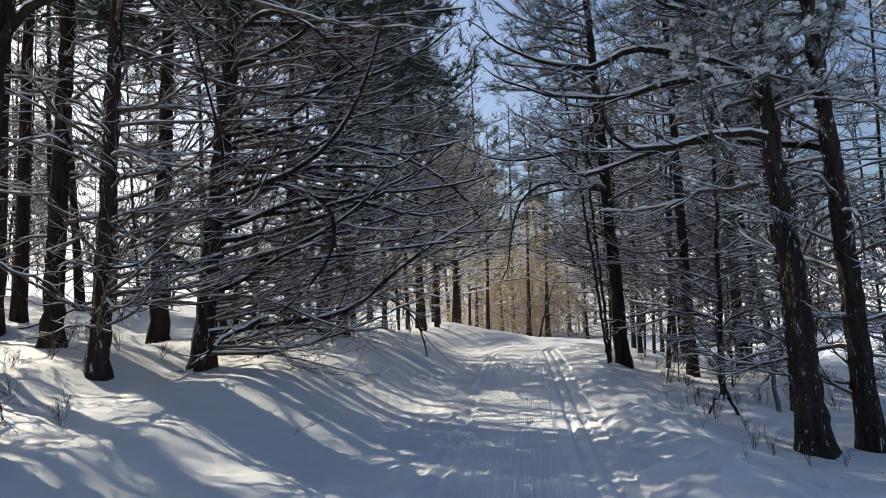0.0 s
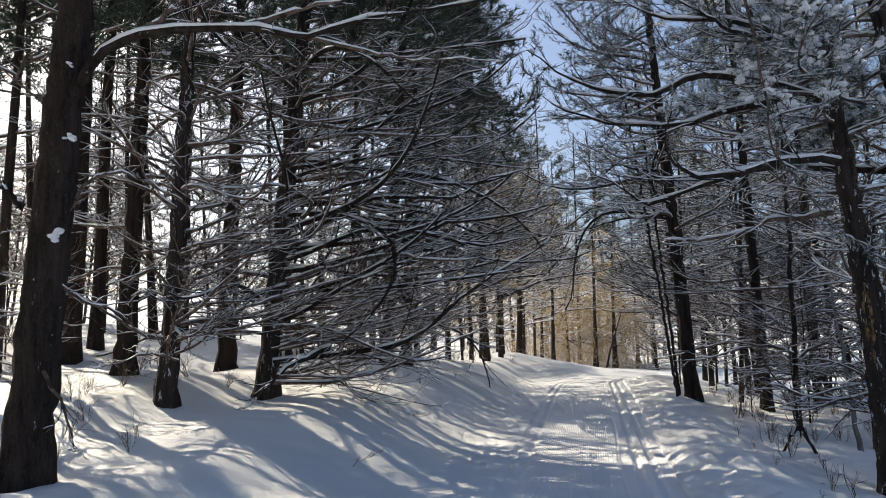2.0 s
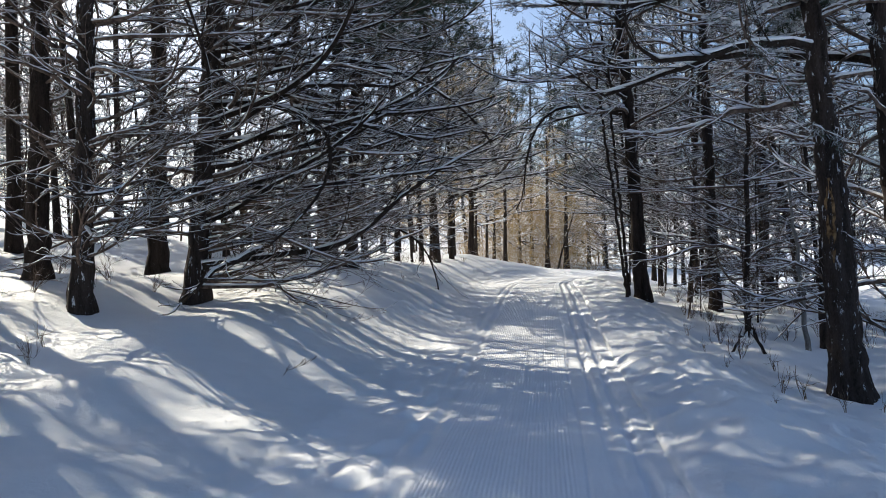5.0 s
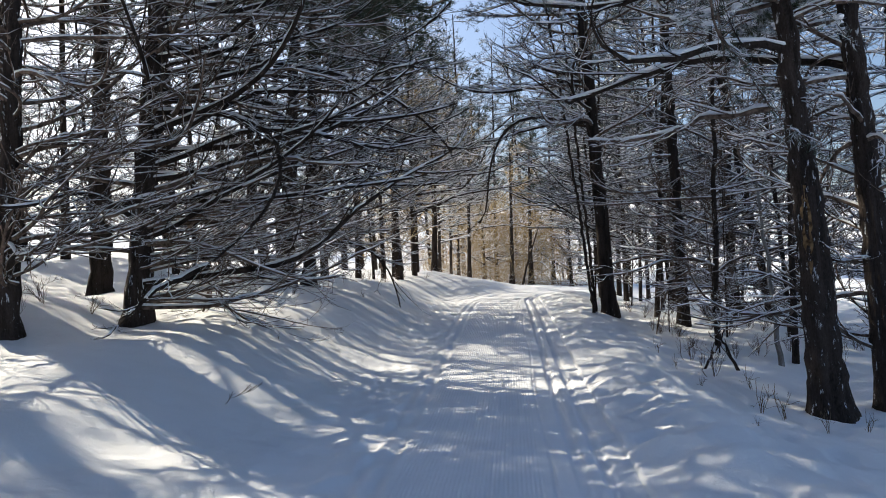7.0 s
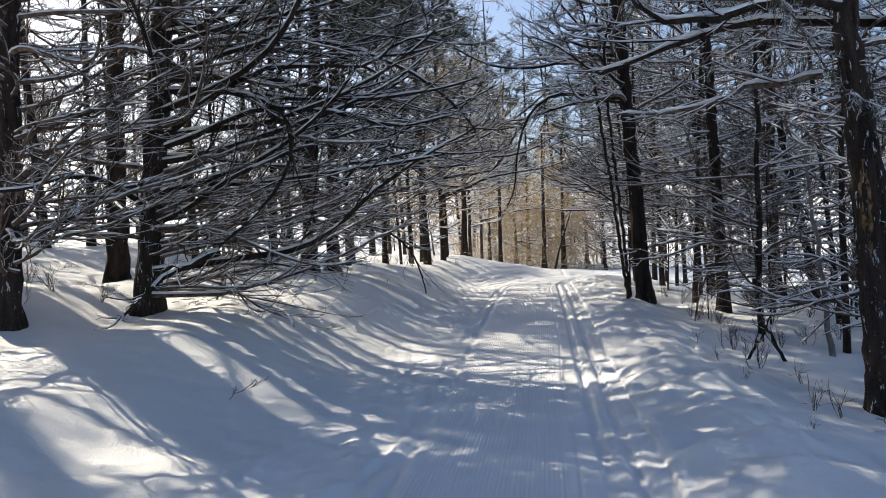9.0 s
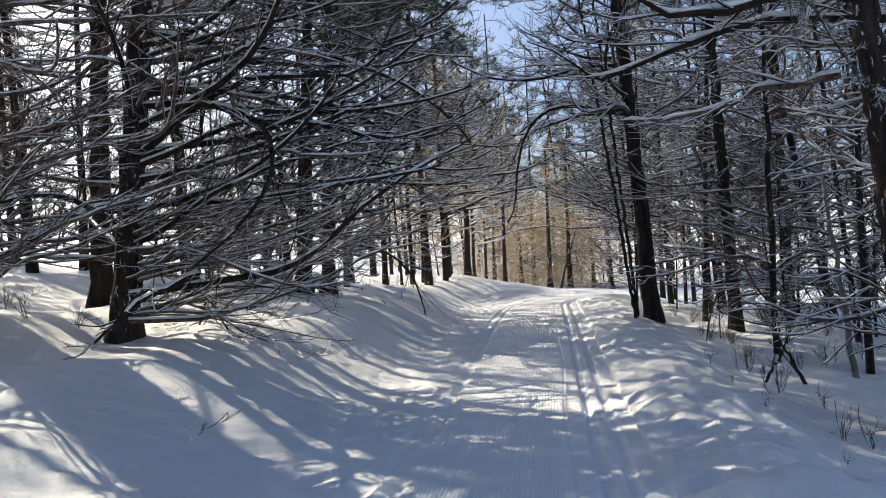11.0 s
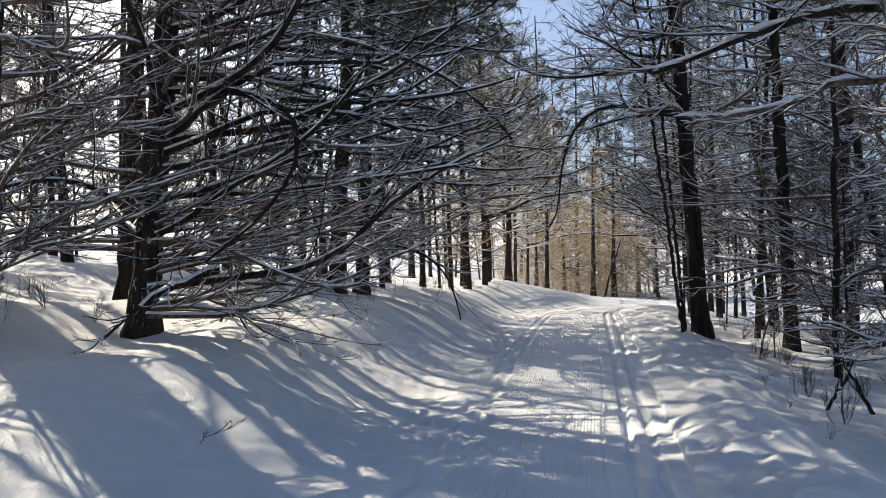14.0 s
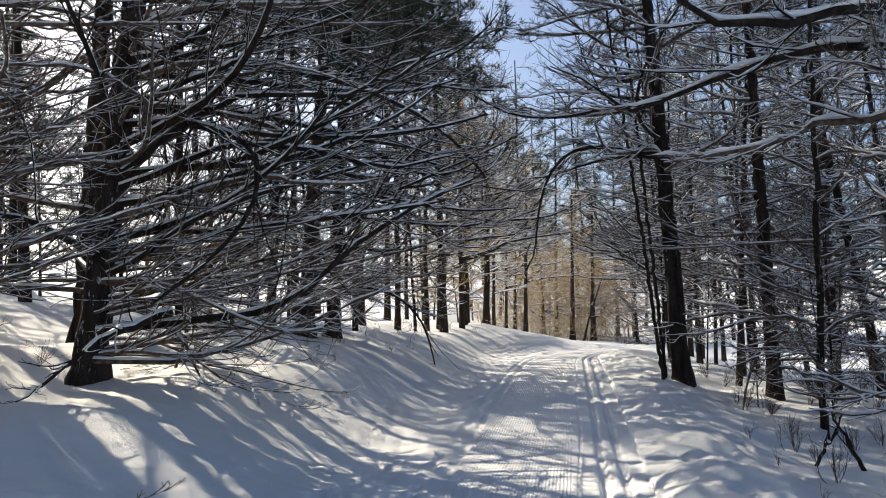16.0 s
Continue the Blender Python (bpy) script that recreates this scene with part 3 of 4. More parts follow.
# right side
tree("pine_tree", "thick pine with split bark and snow-laden limbs over the trail", (4.77, 10.0), (4.2, 10.0, 8.0), 0.205, 40, -140, 2.0, 4.4, 7.6, mat=BARK_RIMED, green=4.3, bend=0.03, thin=0.15, needle=RIMED_NEEDLE, laden=0.4, bias=0.6, rise_el=0.2, blades=12, size=0.1, heavy=3.0, n3=6,
     hand=[([(4.39, 9.95, 4.75), (4.24, 10.02, 4.85), (3.73, 10.08, 5.1), (3.31, 10.15, 5.21), (2.99, 10.21, 5.34), (2.74, 10.28, 5.31), (2.45, 10.34, 5.2), (2.23, 10.41, 5.13), (1.94, 10.47, 5.19), (1.56, 10.54, 5.3), (1.33, 10.6, 5.42), (1.02, 10.67, 5.62), (0.78, 10.73, 5.9), (0.58, 10.8, 6.1)], 0.06),
           ([(4.32, 9.95, 4.79), (4.16, 10.09, 4.88), (3.77, 10.24, 4.9), (3.37, 10.38, 4.88), (3.03, 10.53, 4.82), (2.75, 10.68, 4.78), (2.39, 10.82, 4.81), (1.86, 10.96, 4.91), (1.39, 11.11, 5.13), (0.99, 11.26, 5.31), (0.78, 11.4, 5.58)], 0.055),
           ([(4.42, 9.95, 3.96), (4.03, 9.8, 3.96), (3.66, 9.65, 3.92), (3.26, 9.5, 3.84), (3.0, 9.35, 3.71), (2.68, 9.2, 3.67), (2.41, 9.16, 3.66), (2.2, 9.12, 3.79), (2.1, 9.08, 3.92), (2.05, 9.04, 4.11), (2.16, 9.0, 4.45)], 0.05),
           ([(4.36, 9.95, 5.56), (4.03, 9.86, 5.62), (3.43, 9.77, 5.8), (2.97, 9.68, 5.87), (2.51, 9.58, 5.87), (1.99, 9.49, 5.95), (1.76, 9.4, 6.1)], 0.045),
           ([(4.12, 9.9, 5.6), (3.72, 9.8, 5.59), (3.19, 9.7, 5.69), (2.8, 9.6, 5.92), (2.36, 9.5, 6.18)], 0.045),
           ([(3.02, 8.9, 6.27), (3.06, 8.86, 5.82), (3.09, 8.82, 5.38), (3.13, 8.78, 4.95), (3.18, 8.74, 4.39), (3.13, 8.7, 4.05), (3.21, 8.72, 3.73), (3.4, 8.74, 3.54), (3.55, 8.76, 3.28), (3.79, 8.78, 2.96), (3.97, 8.8, 2.78)], 0.022)], n2=7, snow=1.5)
tree("pine_tree", "dark pine crowded against a thicker one", (5.72, 10.4), (5.1, 10.6, 11.0), 0.165, 46, -70, 2.6, 0.6, 9.5, bias=0.5, mat=BARK_RIMED, green=4.6, bend=0.05, snow=1.5, heavy=2.5, needle=RIMED_NEEDLE, laden=0.2, dense=2, size=0.13, blades=12,
     hand=[([(5.6, 10.6, 3.88), (5.29, 10.87, 4.02), (4.63, 11.15, 4.17), (4.17, 11.42, 4.27), (3.92, 11.66, 4.3), (3.55, 11.85, 4.22), (3.25, 12.05, 4.18), (2.86, 12.24, 4.08), (2.47, 12.34, 3.97), (2.21, 12.39, 4.12), (2.0, 12.45, 4.35), (1.55, 12.5, 4.57)], 0.055),
           ([(2.8, 12.3, 4.08), (2.46, 12.38, 4.0), (2.27, 12.45, 4.06), (2.05, 12.52, 4.22), (1.0, 12.6, 4.27)], 0.02),
           ([(4.69, 10.9, 3.46), (4.26, 11.0, 3.43), (3.86, 11.1, 3.39), (3.51, 11.2, 3.27), (3.08, 11.3, 3.2), (2.82, 11.4, 3.2), (2.43, 11.5, 3.27)], 0.04),
           ([(5.6, 10.4, 3.13), (5.06, 10.1, 3.44), (4.58, 9.8, 3.3)], 0.03)])
tree("pine_tree", "straight dark-trunked pine at the trail's edge", (4.42, 18.8), (3.85, 18.8, 14.0), 0.17, 60, -90, 3.7, 3.9, 13.2, green=7.0, snow=1.4, heavy=1.4, needle=RIMED_NEEDLE, dense=1, size=0.13, el_sd=0.14, rise_el=0.22)
tree("thin_tree", "thin dark leaning stem on the brow beyond the bend", (6.2, 49.9), (7.6, 49.9, 4.6), 0.07, 8, 60, 1.2, 1.0, 3.6, n2=5, n3=2, fine=1)
for dx, dy, top in ((0.0, 0.0, -0.85), (0.12, 0.35, -0.55)):
    tree("thin_tree", "thin bare leaning stem beside the trail", (4.0 + dx, 18.5 + dy), (4.0 + dx + top, 18.5 + dy, 8.5), 0.036, 9, -90, 1.1, 2.4, 7.5, n2=5, n3=3, thin=0.5)
tree("pine_tree", "dark pine with short snowy dead branches all the way up", (5.97, 18.4), (5.85, 18.4, 14.0), 0.125, 56, None, 2.7, 0.3, 12.5, green=7.0, snow=1.5, heavy=1.3, needle=RIMED_NEEDLE, dense=1, size=0.13, el_sd=0.18, rise_el=0.02)
tree("pine_tree", "slim dark pine in the shaded wood", (7.8, 20.2), (8.1, 20.2, 14.0), 0.11, 34, None, 2.6, 0.5, 12.0, green=7, snow=1.5, n2=8, n3=4)
tree("pine_tree", "leaning slim pine in the shaded wood", (8.6, 19.7), (6.6, 19.7, 12.0), 0.095, 28, -80, 2.6, 0.6, 11.0, green=7, snow=1.5, n2=8, n3=4)

tree("thin_tree", "thin pale grey stem standing in the snow", (5.68, 13.15), (5.52, 13.35, 3.04), 0.045, 9, None, 0.9, 1.2, 4.6, mat=GREY_BARK, n2=5, n3=2, fine=1, thin=0.4, snow=1.2)
for x, y, r in ((-0.23, 33.0, 0.12), (0.59, 36.0, 0.15), (2.53, 43.0, 0.12), (5.62, 50.0, 0.16), (7.09, 52.0, 0.17), (-1.04, 30.0, 0.07)):
    tree("bare_tree", "dark-trunked bare tree on the snowy brow with sunlit twigs", (x, y), (x + 0.3, y, 9.5), r, 34, None, 3.0, 0.9, 8.8, n2=8, n3=3, fine=0, twig=TAN, snow=0.9, rise_el=0.5, thin=0.35)

# torn strip of pale wood on the near right pine
scar_host = [o for o in scene.objects if o.name.startswith("pine_tree") and o.parent is None and abs(o.location.x - 4.77) < 0.01][0]
zs = np.linspace(1.6, 2.6, 16)
ang = np.linspace(3.5, 4.1, 6)
half = np.interp(zs, [1.6, 1.9, 2.3, 2.6], [0.1, 0.8, 1.0, 0.15])[:, None] + rng.normal(0, 0.14, (16, 6))
aa = 3.8 + (ang - 3.8)[None, :] * half
rr = 0.229 - 0.016 * zs[:, None] + 0.012 * np.sin(aa * 40)
axis_x = np.interp(zs, [0, 3.7, 7.4], [0, -0.12, -0.4])[:, None]
face = np.stack([axis_x + rr * np.cos(aa), rr * np.sin(aa), np.repeat(zs[:, None], 6, 1)], -1)
core = np.stack([axis_x + 0.6 * rr * np.cos(aa), 0.6 * rr * np.sin(aa), np.repeat(zs[:, None], 6, 1)], -1)
ring = np.concatenate([face, core[:, ::-1]], 1)[None]
part("bare_wood", mesh_of("bare_wood", [loft(ring)], SPLIT), scar_host, "torn strip of pale orange-brown wood")

# ---- forest behind ----
def prototype(k, h, r, lm, rc, lo, gr, fine, side=None, **more):
    x, y = 200.0 + 6 * k, -150.0
    g = ground_at(x, y)
    return tree("forest_tree", "dark conifer with snow-dusted branches, deeper in the wood or added for shade", (x, y), (x + rng.normal(0, 0.4), y + rng.normal(0, 0.4), h + g), r, lm, side, rc, lo, h - 0.6, green=gr + g, fine=fine, **more)


MID = [prototype(k, *row, 1, n2=8, n3=2, snow=1.8, heavy=1.6, size=0.22, blades=4, twig=FROST) for k, row in enumerate(((14, 0.095, 33, 3.4, 0.4, 6.5), (15, 0.105, 33, 3.5, 0.6, 7.0), (12, 0.075, 31, 3.2, 0.3, 6.0)))]
ARCH = [prototype(k + 10, *row, 1, n2=9, n3=3, snow=1.9, heavy=2.0, size=0.2, blades=3, side=90, twig=FROST, curl=0.9, rise_el=0.3) for k, row in enumerate(((10.5, 0.11, 36, 5.2, 2.4, 8.0), (9.5, 0.10, 34, 4.8, 2.0, 8.0)))]
DEEP = [prototype(k + 4, *row, 0, n2=6, n3=2, snow=2.0, size=0.42, blades=8, twig=FROST) for k, row in enumerate(((14, 0.10, 28, 3.2, 0.4, 5.0), (16, 0.12, 28, 3.5, 0.8, 5.5), (11, 0.08, 26, 2.8, 0.3, 3.5), (15, 0.11, 28, 3.2, 0.5, 4.5)))]
THICKET = [prototype(k + 14, *row, 1, n2=8, n3=2, snow=1.0, curl=0.5, rise_el=0.3) for k, row in enumerate(((7.5, 0.05, 34, 2.6, 0.3, 99.0), (9.0, 0.06, 35, 2.9, 0.4, 99.0)))]
WOOD = [prototype(k + 24, *row, 0, n2=8, n3=2, snow=2.8, heavy=1.6, size=0.2, blades=6, twig=FROST, needle=RIMED_NEEDLE, dense=1, el_sd=0.2, rise_el=0.05, spread=0.5) for k, row in enumerate(((14, 0.055, 44, 3.4, 0.3, 7.5), (13, 0.05, 42, 3.2, 0.4, 7.0), (15, 0.065, 44, 3.6, 0.5, 8.0)))]
# two sorts of pine meant only to cast shade, placed mostly out of view
SHADE_STEM = [prototype(k + 30, *row, 0, n2=7, n3=2, snow=1.2, size=0.34, blades=8, dense=2, skew=0.6, el_sd=0.2, rise_el=0.12) for k, row in enumerate(((13, 0.085, 34, 3.6, 2.4, 3.4), (14, 0.095, 34, 3.8, 2.8, 3.8)))]
SHADE_TALL = [prototype(k + 36, *row, 0, n2=7, n3=2, snow=1.0, size=0.34, blades=9, dense=2, el_sd=0.2, rise_el=0.1) for k, row in enumerate(((17, 0.11, 36, 3.8, 7.4, 5.0), (19, 0.12, 38, 4.0, 8.8, 5.0)))]
BRUSH = [prototype(k + 40, *row, 0, n2=9, n3=4, snow=2.2, heavy=1.5, curl=0.5, rise_el=0.45, el_sd=0.35) for k, row in enumerate(((4.6, 0.03, 30, 2.2, 0.15, 99.0), (5.6, 0.035, 32, 2.5, 0.2, 99.0)))]
BUSHY = [prototype(k + 17, *row, 1, n2=9, n3=4, snow=0.8, curl=0.3, rise_el=0.4, twig=TAN, mat=BARK) for k, row in enumerate(((4.8, 0.12, 40, 4.4, 0.3, 99.0),))]
BRUSHY = prototype(19, 5.0, 0.06, 40, 3.4, 0.2, 99.0, 0, n2=8, n3=3, snow=0.8, curl=0.3, rise_el=0.4, twig=TAN)
for ob in BUSHY + [BRUSHY]:
    tagged(ob, "bare tan-twigged tree catching the sun beyond the trail")
for ob in THICKET + BRUSH:
    tagged(ob, "young thicket tree with a dense tangle of bare snowy twigs")
plant = np.random.default_rng(21)
spots = []
for x, y, k in ((-5.8, 21.4, 1), (-4.9, 25.2, 0), (-3.6, 22.4, 0), (-1.6, 28.2, 0), (5.6, 15.6, 0), (6.4, 14.2, 1)):
    spots.append((x, y, THICKET[k], plant.uniform(0.85, 1.15), plant.uniform(0, 360)))
for x, y, k, sc in ((-13.5, 24.0, 0, 1.1), (-16.0, 26.0, 1, 1.2), (-12.0, 27.5, 1, 1.0), (-15.5, 22.4, 0, 1.0), (-18.4, 24.4, 1, 1.3), (-10.2, 28.6, 0, 1.0), (-14.2, 28.4, 1, 1.2), (-8.0, 27.0, 0, 0.9), (-7.0, 10.6, 0, 0.6), (-19.5, 28.5, 0, 1.4), (-6.0, 25.2, 1, 0.8), (-17.0, 30.5, 1, 1.3), (-11.6, 32.0, 0, 1.2), (-9.6, 14.0, 1, 0.4), (-6.6, 26.6, 0, 1.0),
                    (5.4, 14.9, 0, 0.42), (6.3, 16.8, 1, 0.5), (5.3, 17.4, 0, 0.4), (7.4, 15.6, 0, 0.7), (7.2, 18.9, 1, 0.7), (8.7, 18.4, 0, 0.8), (6.5, 19.8, 1, 0.6), (8.2, 22.6, 1, 0.9), (9.8, 20.8, 0, 0.9), (6.4, 24.4, 0, 0.7), (9.4, 15.2, 1, 0.8), (11.2, 17.0, 0, 1.0), (5.9, 27.0, 1, 0.7), (10.2, 25.4, 1, 1.0), (7.8, 13.0, 0, 0.6), (6.9, 10.9, 1, 0.5), (12.4, 21.4, 1, 1.1)):
    spots.append((x, y, BRUSH[k], sc * plant.uniform(0.9, 1.1), plant.uniform(0, 360)))
for x, y, sc in ((7.56, 54.4, 1.1), (4.2, 53.5, 1.0), (2.2, 50.0, 0.95), (10.4, 55.0, 1.0), (5.4, 58.0, 1.25), (7.6, 64.0, 1.3)):
    spots.append((x, y, BUSHY[0], sc, plant.uniform(0, 360)))
for x, y, k in ((6.2, 21.2, 2), (8.0, 17.6, 0), (7.4, 24.6, 0), (10.6, 22.6, 2), (11.4, 19.4, 0), (8.9, 13.6, 2), (14.2, 20.6, 0), (12.2, 25.0, 1), (6.4, 28.4, 2), (8.4, 30.6, 0), (10.8, 28.0, 2), (14.4, 24.8, 1), (7.6, 33.6, 1), (9.6, 36.4, 0), (13.0, 29.5, 0)):
    spots.append((x, y, WOOD[k], plant.uniform(0.9, 1.1), plant.uniform(0, 360)))
# pines beside and behind the camera, added mostly unseen against sun and skylight
for x, y, k in ((-10.7, 8.6, 0), (-9.6, 10.3, 1), (-12.7, 6.7, 0), (-8.6, 6.0, 1), (-11.4, 4.0, 1), (-8.0, 2.6, 0), (-13.6, 9.6, 1), (-8.6, 12.3, 0), (-11.4, 15.2, 1), (-12.2, 13.2, 0), (-10.2, 12.6, 1),
                (-6.2, -1.4, 0), (-9.4, -3.0, 1), (-5.6, -6.2, 1), (-8.2, -9.4, 0), (-4.8, -12.6, 1), (7.6, -6.6, 1), (3.8, -10.4, 0), (-1.6, -19.0, 0), (1.6, -23.0, 1)):
    spots.append((x, y, SHADE_STEM[k], plant.uniform(0.9, 1.15), plant.uniform(0, 360)))
# tall pines added, mostly unseen, crowns between the low sun and the trail
for k in range(9):
    for row in (0, 1):
        a, p = 20.5 + 4.6 * row + plant.normal(0, 0.7), 1.6 + 2.5 * k + 1.25 * row + plant.normal(0, 0.35)
        # gaps kept in this added shade for sunlit bands
        if row == 0 and (4.9 < p < 6.6 or 11.5 < p < 14.5):
            continue
        x, y = 0.643 * p - 0.766 * a, 0.766 * p + 0.643 * a
        spots.append((x, y, SHADE_TALL[row], plant.uniform(0.92, 1.1), plant.uniform(0, 360)))
for x, y, k in ((-2.9, 24.3, 2), (9.0, 28.4, 1), (10.5, 26.4, 0), (-2.2, 38.0, 1), (-2.1, 27.4, 1), (-0.2, 36.6, 1), (0.9, 42.5, 1), (-0.6, 44.5, 0), (8.8, 35.5, 1), (12.0, 32.0, 0),
                (-5.4, 18.7, 0), (-4.5, 21.9, 1), (8.4, 26.8, 2), (-2.6, 34.5, 2), (9.6, 42.0, 0)):
    spots.append((x, y, MID[k], plant.uniform(0.9, 1.1), plant.uniform(0, 360)))
for x, y, k, sc in ((1.5, 66.0, 1, 1.1), (3.6, 72.0, 3, 1.15), (-1.0, 71.0, 1, 1.1), (6.0, 78.0, 0, 1.2), (10.0, 60.5, 3, 1.0)):
    spots.append((x, y, DEEP[k], sc, plant.uniform(0, 360)))
for x, y, k in ((-11.0, 27.6, 2), (-19.0, 24.0, 2), (-9.0, 31.0, 1), (-14.5, 26.5, 0), (-17.0, 29.4, 1)):
    spots.append((x, y, WOOD[k], plant.uniform(0.9, 1.1), plant.uniform(0, 360)))
for x, y, k, sc in ((0.5, 56.5, 0, 1.45), (3.2, 64.0, 1, 1.5), (6.2, 67.0, 0, 1.5), (9.0, 66.0, 1, 1.4)):
    spots.append((x, y, MID[k], sc, plant.uniform(0, 360)))
for x, y, k, turn in ((-1.34, 29.1, 1, 0), (-0.26, 31.1, 0, 10), (0.63, 38.9, 1, 0), (-1.2, 35.2, 0, -15), (6.0, 26.4, 1, 180), (7.6, 29.5, 0, 170), (9.6, 31.5, 1, 185), (10.6, 37.0, 0, 180), (1.6, 45.5, 0, 20), (11.6, 45.0, 1, 180)):
    spots.append((x, y, ARCH[k], plant.uniform(0.88, 1.05), turn))
for x, y, k in ((-17.5, 31.0, 2), (-21.0, 34.0, 2), (-13.2, 34.0, 2)):
    spots.append((x, y, DEEP[k], plant.uniform(0.9, 1.1), plant.uniform(0, 360)))


def lit_strip(x, y):
    along = (x - 5) * -0.766 + (y - 50) * 0.643
    return along > 1 and abs((x - 5) * 0.643 + (y - 50) * 0.766) < 7


tries = 0
while len(spots) < 135 and tries < 9000:
    tries += 1
    y = plant.uniform(9, 90)
    x = float(centre(y)) + plant.uniform(-1, 1) * (9 + 0.58 * y)
    u = x - float(centre(y))
    if (-5 < u < 5 and y < 44) or (0 < u < 8 and y < 24) or (0.5 < x < 11 and 40 < y < 56) or (u < 0 and (y < 27 or u < -0.14 * y)) or lit_strip(x, y):
        continue
    if all((x - a) ** 2 + (y - b) ** 2 > 2.3 ** 2 for a, b, *_ in spots):
        spots.append((x, y, DEEP[int(plant.integers(0, 4))], plant.uniform(0.85, 1.25), plant.uniform(0, 360)))
for k in range(16):
    spots.append((-5.0 + 1.1 * k + plant.normal(0, 0.4), 62 + plant.normal(0, 2.0), BRUSHY, plant.uniform(0.75, 1.15), plant.uniform(0, 360)))
# a row that closes the wood beyond the bend, and a thin one along the far edge of the open slope
for k in range(9):
    spots.append((5.5 + 1.7 * k + plant.normal(0, 0.5), 70 + plant.normal(0, 2), DEEP[k % 4], plant.uniform(0.9, 1.1), plant.uniform(0, 360)))
for k in range(7):
    spots.append((12.0 + 1.4 * k + plant.normal(0, 0.5), 63 + plant.normal(0, 2), DEEP[k % 4], plant.uniform(0.8, 1.1), plant.uniform(0, 360)))
for k in range(14):
    spots.append((-46 + 2.9 * k + plant.normal(0, 0.8), 78 - 1.0 * abs(k - 12) + plant.normal(0, 2), DEEP[k % 4], plant.uniform(0.6, 0.9), plant.uniform(0, 360)))
spots = [p for p in spots if p[2] not in DEEP or p[3] < 0.62 or not lit_strip(p[0], p[1])]
placed = set()
for x, y, proto, sc, turn in spots:
    m = pose(x, y, ground_at(x, y) - 0.05, plant.normal(0, 1.5), plant.normal(0, 1.5), turn) @ Matrix.Diagonal((sc, sc, sc, 1))
    if proto.name in placed:
        copy_thing(proto, m)
    else:
        placed.add(proto.name)
        proto.matrix_basis = m


# ---- shrubs and weeds ----
def shrub(name, label, stems, height, r, mat, fine=1, n2=7, n3=3, snow=0.8, lean=0.45, category="shrub"):
    root = tagged(new(name), label, category, "shrubs")
    az = rng.uniform(0, 6.28, stems)
    el = rng.normal(0, lean, stems)
    d = np.stack([np.sin(az) * np.sin(el), np.cos(az) * np.sin(el), np.cos(el)], -1)
    for k in range(stems):
        P = grow(np.array([[d[k, 0] * 0.1, d[k, 1] * 0.1, -0.1]]), d[k][None], np.array([height * rng.uniform(0.55, 1.1)]), 9, 0.1, 0.1)
        wood, white, _ = limb(P, r * rng.uniform(0.6, 1.2), fine, n2, n3, snow, 0.75, 4)
        stem = part("stem", mesh_of("stem", wood, mat), root)
        if white:
            part("snow", mesh_of("snow", white, POWDER), stem, "thin white snow on the stem")
    return root


def scatter(proto, places):
    first = True
    for x, y, sc in places:
        m = pose(x, y, ground_at(x, y), 0, 0, plant.uniform(0, 360)) @ Matrix.Diagonal((sc, sc, sc, 1))
        if first:
            proto.matrix_basis = m
            first = False
        else:
            copy_thing(proto, m)


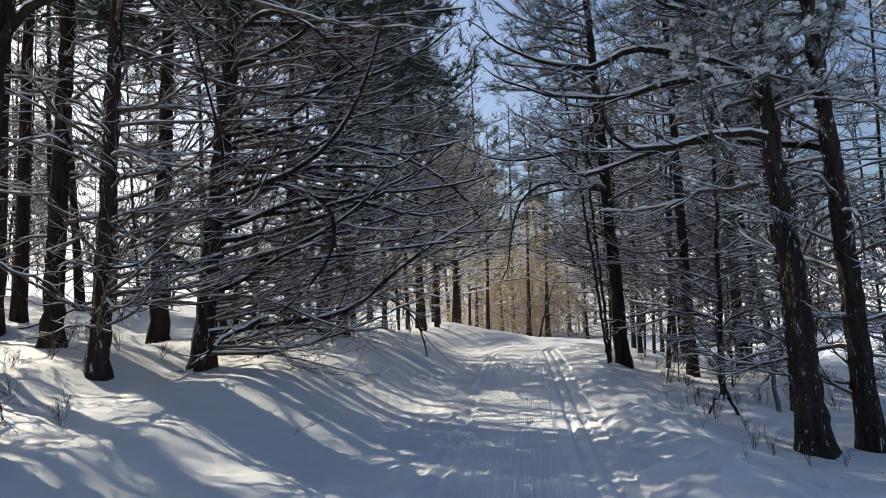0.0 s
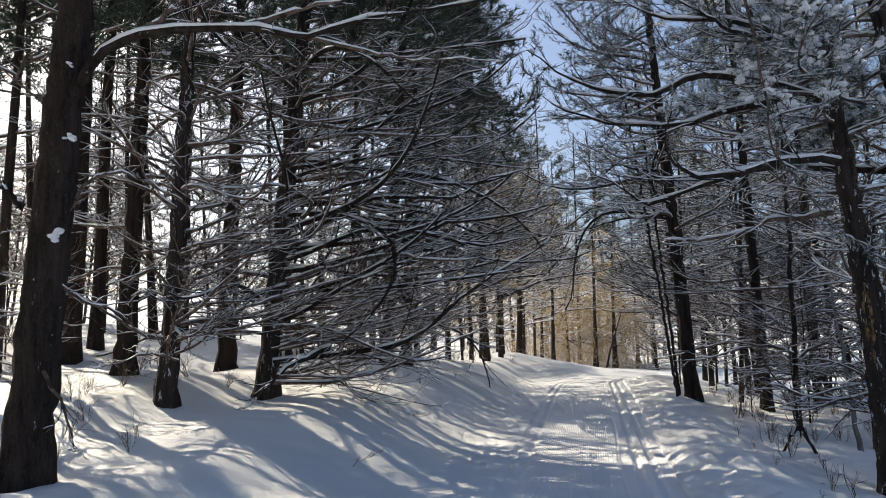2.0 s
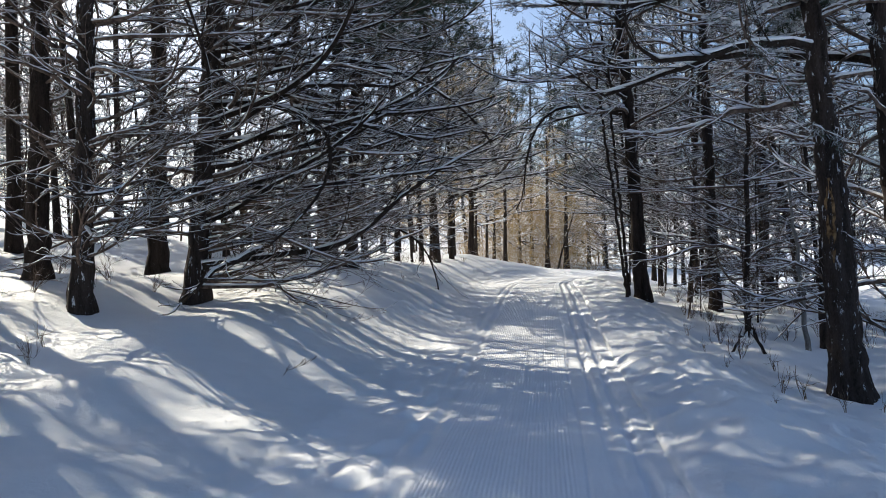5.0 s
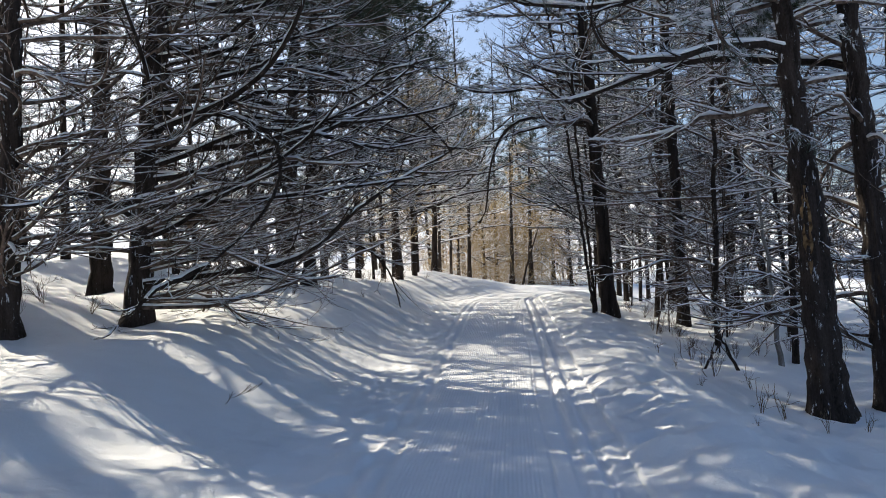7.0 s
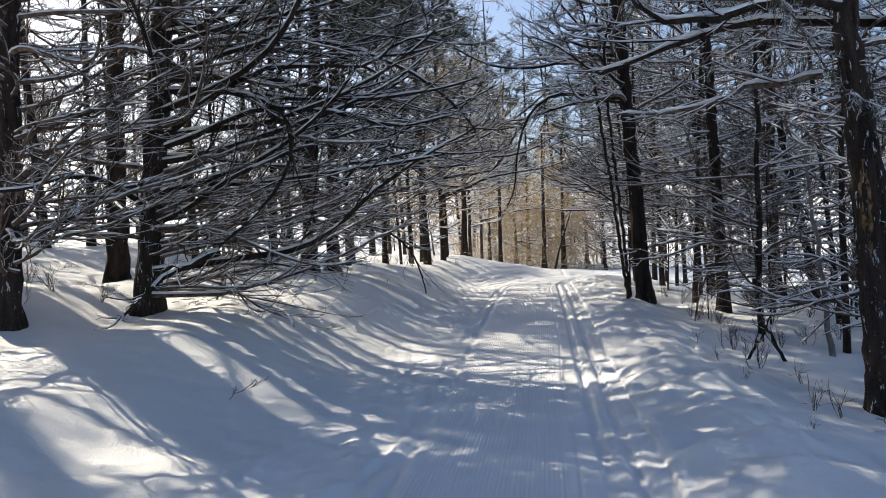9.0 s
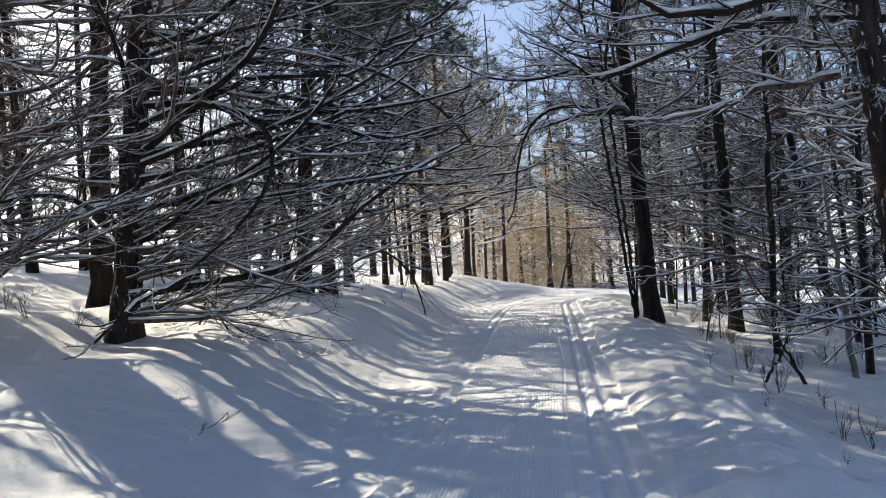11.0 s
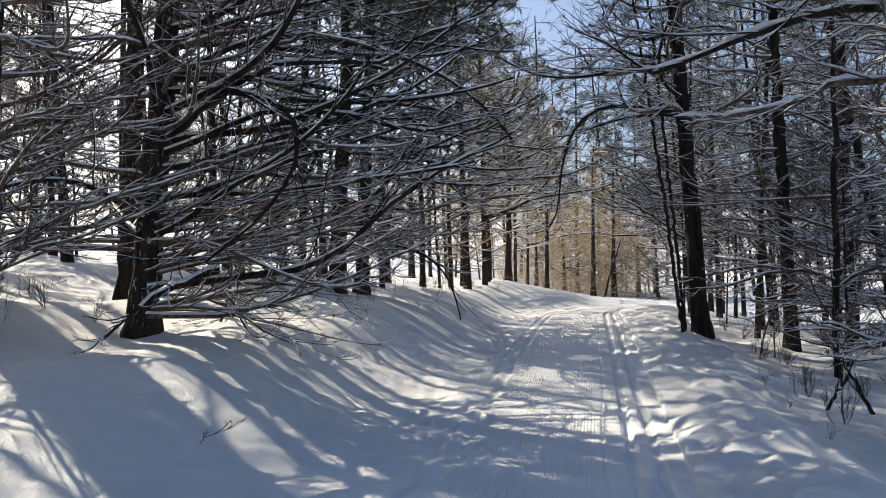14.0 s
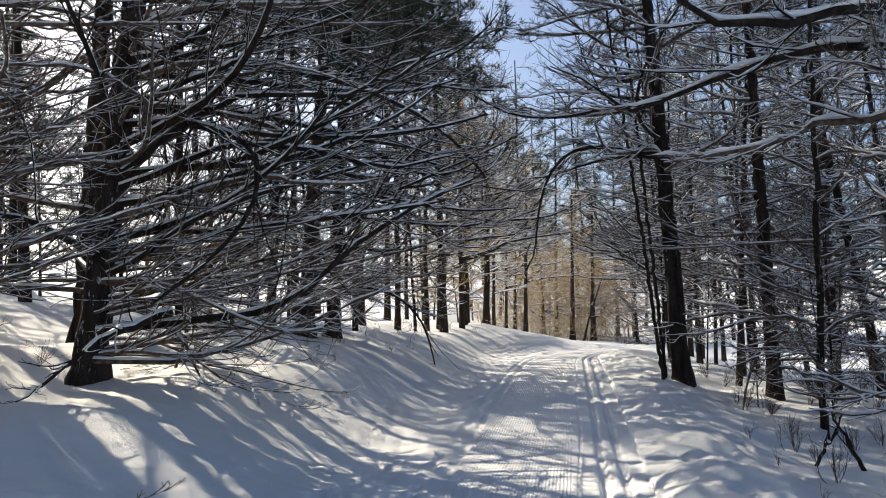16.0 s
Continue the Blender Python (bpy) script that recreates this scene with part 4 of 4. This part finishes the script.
tan = shrub("tan_shrub", "bare tan shrub lit by the sun beyond the trail", 12, 5.4, 0.032, TAN, n2=13, n3=4, snow=0.7, lean=1.15)
scatter(tan, [(6.8, 52, 0.8), (4.6, 50.5, 0.7), (8.0, 57, 1.0), (5.6, 52.5, 0.7), (3.2, 51, 0.65), (8.8, 53.5, 0.75), (1.2, 47, 0.6), (0.2, 50, 0.75), (10.2, 58, 0.9), (6.3, 61, 1.1), (3.0, 57, 0.95)])
brush = shrub("undergrowth", "bare dark undergrowth dusted with snow", 6, 1.5, 0.012, TWIG, n2=9, n3=3, snow=1.3, lean=1.0)
places = [(4.0, 11.5, 0.4), (4.5, 13.2, 0.45), (4.9, 15.0, 0.6), (5.2, 16.5, 0.7), (5.4, 19.6, 0.9), (4.9, 17.2, 0.7), (6.4, 17.0, 1.0), (7.3, 18.2, 1.0), (6.8, 15.2, 0.9), (5.6, 21.5, 1.0), (7.0, 22.5, 1.1), (8.6, 17.0, 1.0), (9.0, 21.0, 1.1),
          (5.9, 25.5, 1.0), (-2.6, 17.6, 0.6), (-3.2, 16.4, 0.6), (-2.2, 18.9, 0.6), (-4.3, 14.4, 0.7), (-5.35, 9.12, 0.75), (-4.46, 8.87, 0.6), (-7.39, 11.13, 0.9), (-6.28, 11.08, 0.8), (-5.6, 9.9, 0.7), (-6.2, 10.6, 0.9), (-5.3, 8.6, 0.6), (-7.0, 15.0, 1.0), (-5.2, 19.0, 1.0), (-1.7, 24.0, 0.7), (-1.2, 27.0, 0.8), (0.4, 33.0, 0.8), (1.3, 36.0, 0.8), (2.3, 40.0, 0.8), (3.4, 43.5, 0.8), (4.6, 47.0, 0.8), (-0.6, 30.0, 0.7), (-1.8, 28.2, 0.8), (-0.9, 28.6, 0.6), (0.2, 30.9, 0.6), (0.9, 34.2, 0.7), (-2.4, 30.4, 0.9), (-1.0, 31.8, 0.9), (-6.0, 11.6, 1.1), (-7.4, 11.4, 1.2), (-5.7, 13.4, 1.0), (-4.6, 15.6, 0.9), (-8.0, 12.6, 1.2), (-6.6, 8.6, 1.0), (-5.6, 7.4, 0.9), (-7.2, 9.8, 1.3), (-8.6, 11.2, 1.3), (-5.4, 12.0, 0.9), (-6.8, 13.8, 1.1), (-4.9, 13.2, 0.8)]
places += [(4.6 + 0.9 * (k % 6) + plant.uniform(-0.4, 0.4), 13.5 + 1.15 * (k // 2) + plant.uniform(-0.5, 0.5), plant.uniform(0.7, 1.2)) for k in range(12)]
scatter(brush, places)
weed = shrub("dry_weed", "dry brown weed stalks poking out of the snow", 5, 0.6, 0.004, STRAW, n2=3, n3=0, snow=0, lean=0.4, category="weed")
scatter(weed, [(3.86, 9.8, 0.8), (4.08, 9.7, 1.0), (3.5, 10.6, 0.5), (4.2, 10.8, 0.8), (3.75, 12.2, 0.6), (4.3, 9.2, 0.7), (5.1, 8.9, 0.9), (4.75, 9.3, 0.7), (3.9, 13.6, 0.7), (-4.3, 8.6, 0.6), (-4.6, 9.4, 0.8), (-4.9, 8.1, 0.8), (-2.2, 15.6, 0.4), (-2.0, 13.0, 0.3), (-1.9, 17.0, 0.6), (-1.3, 19.8, 0.5), (3.2, 8.3, 0.35)])
fallen = tagged(new("fallen_twig"), "thin bare forked twig lying on the snow bank", "twig")
fallen.location = (-1.92, 9.6, ground_at(-1.92, 9.6))
w, _, _ = limb(spline([(-0.05, 0, 0.0), (0.15, 0.05, 0.08), (0.38, 0.1, 0.2)], 9), 0.0032, 1, 5, 2, 0)
part("twig", mesh_of("twig", w, TWIG), fallen)
for at, pts in (((4.82, 12.65), [(0, 0, -0.05), (-0.12, 0.05, 0.27), (-0.24, 0.1, 0.51), (-0.26, 0.2, 0.74)]), ((4.36, 12.88), [(0, 0, -0.05), (0.16, 0.05, 0.19), (0.3, 0.1, 0.32), (0.39, 0.1, 0.57)])):
    stick = tagged(new("dead_branch"), "dark dead branch stuck slanting in the snow", "branch")
    stick.location = (*at, ground_at(*at))
    w, white, _ = limb(spline(pts, 12), 0.028, 1, 6, 2, 0.8)
    wood = part("wood", mesh_of("wood", w, BARK), stick)
    part("snow", mesh_of("snow", white, POWDER), wood, "thin line of white snow")
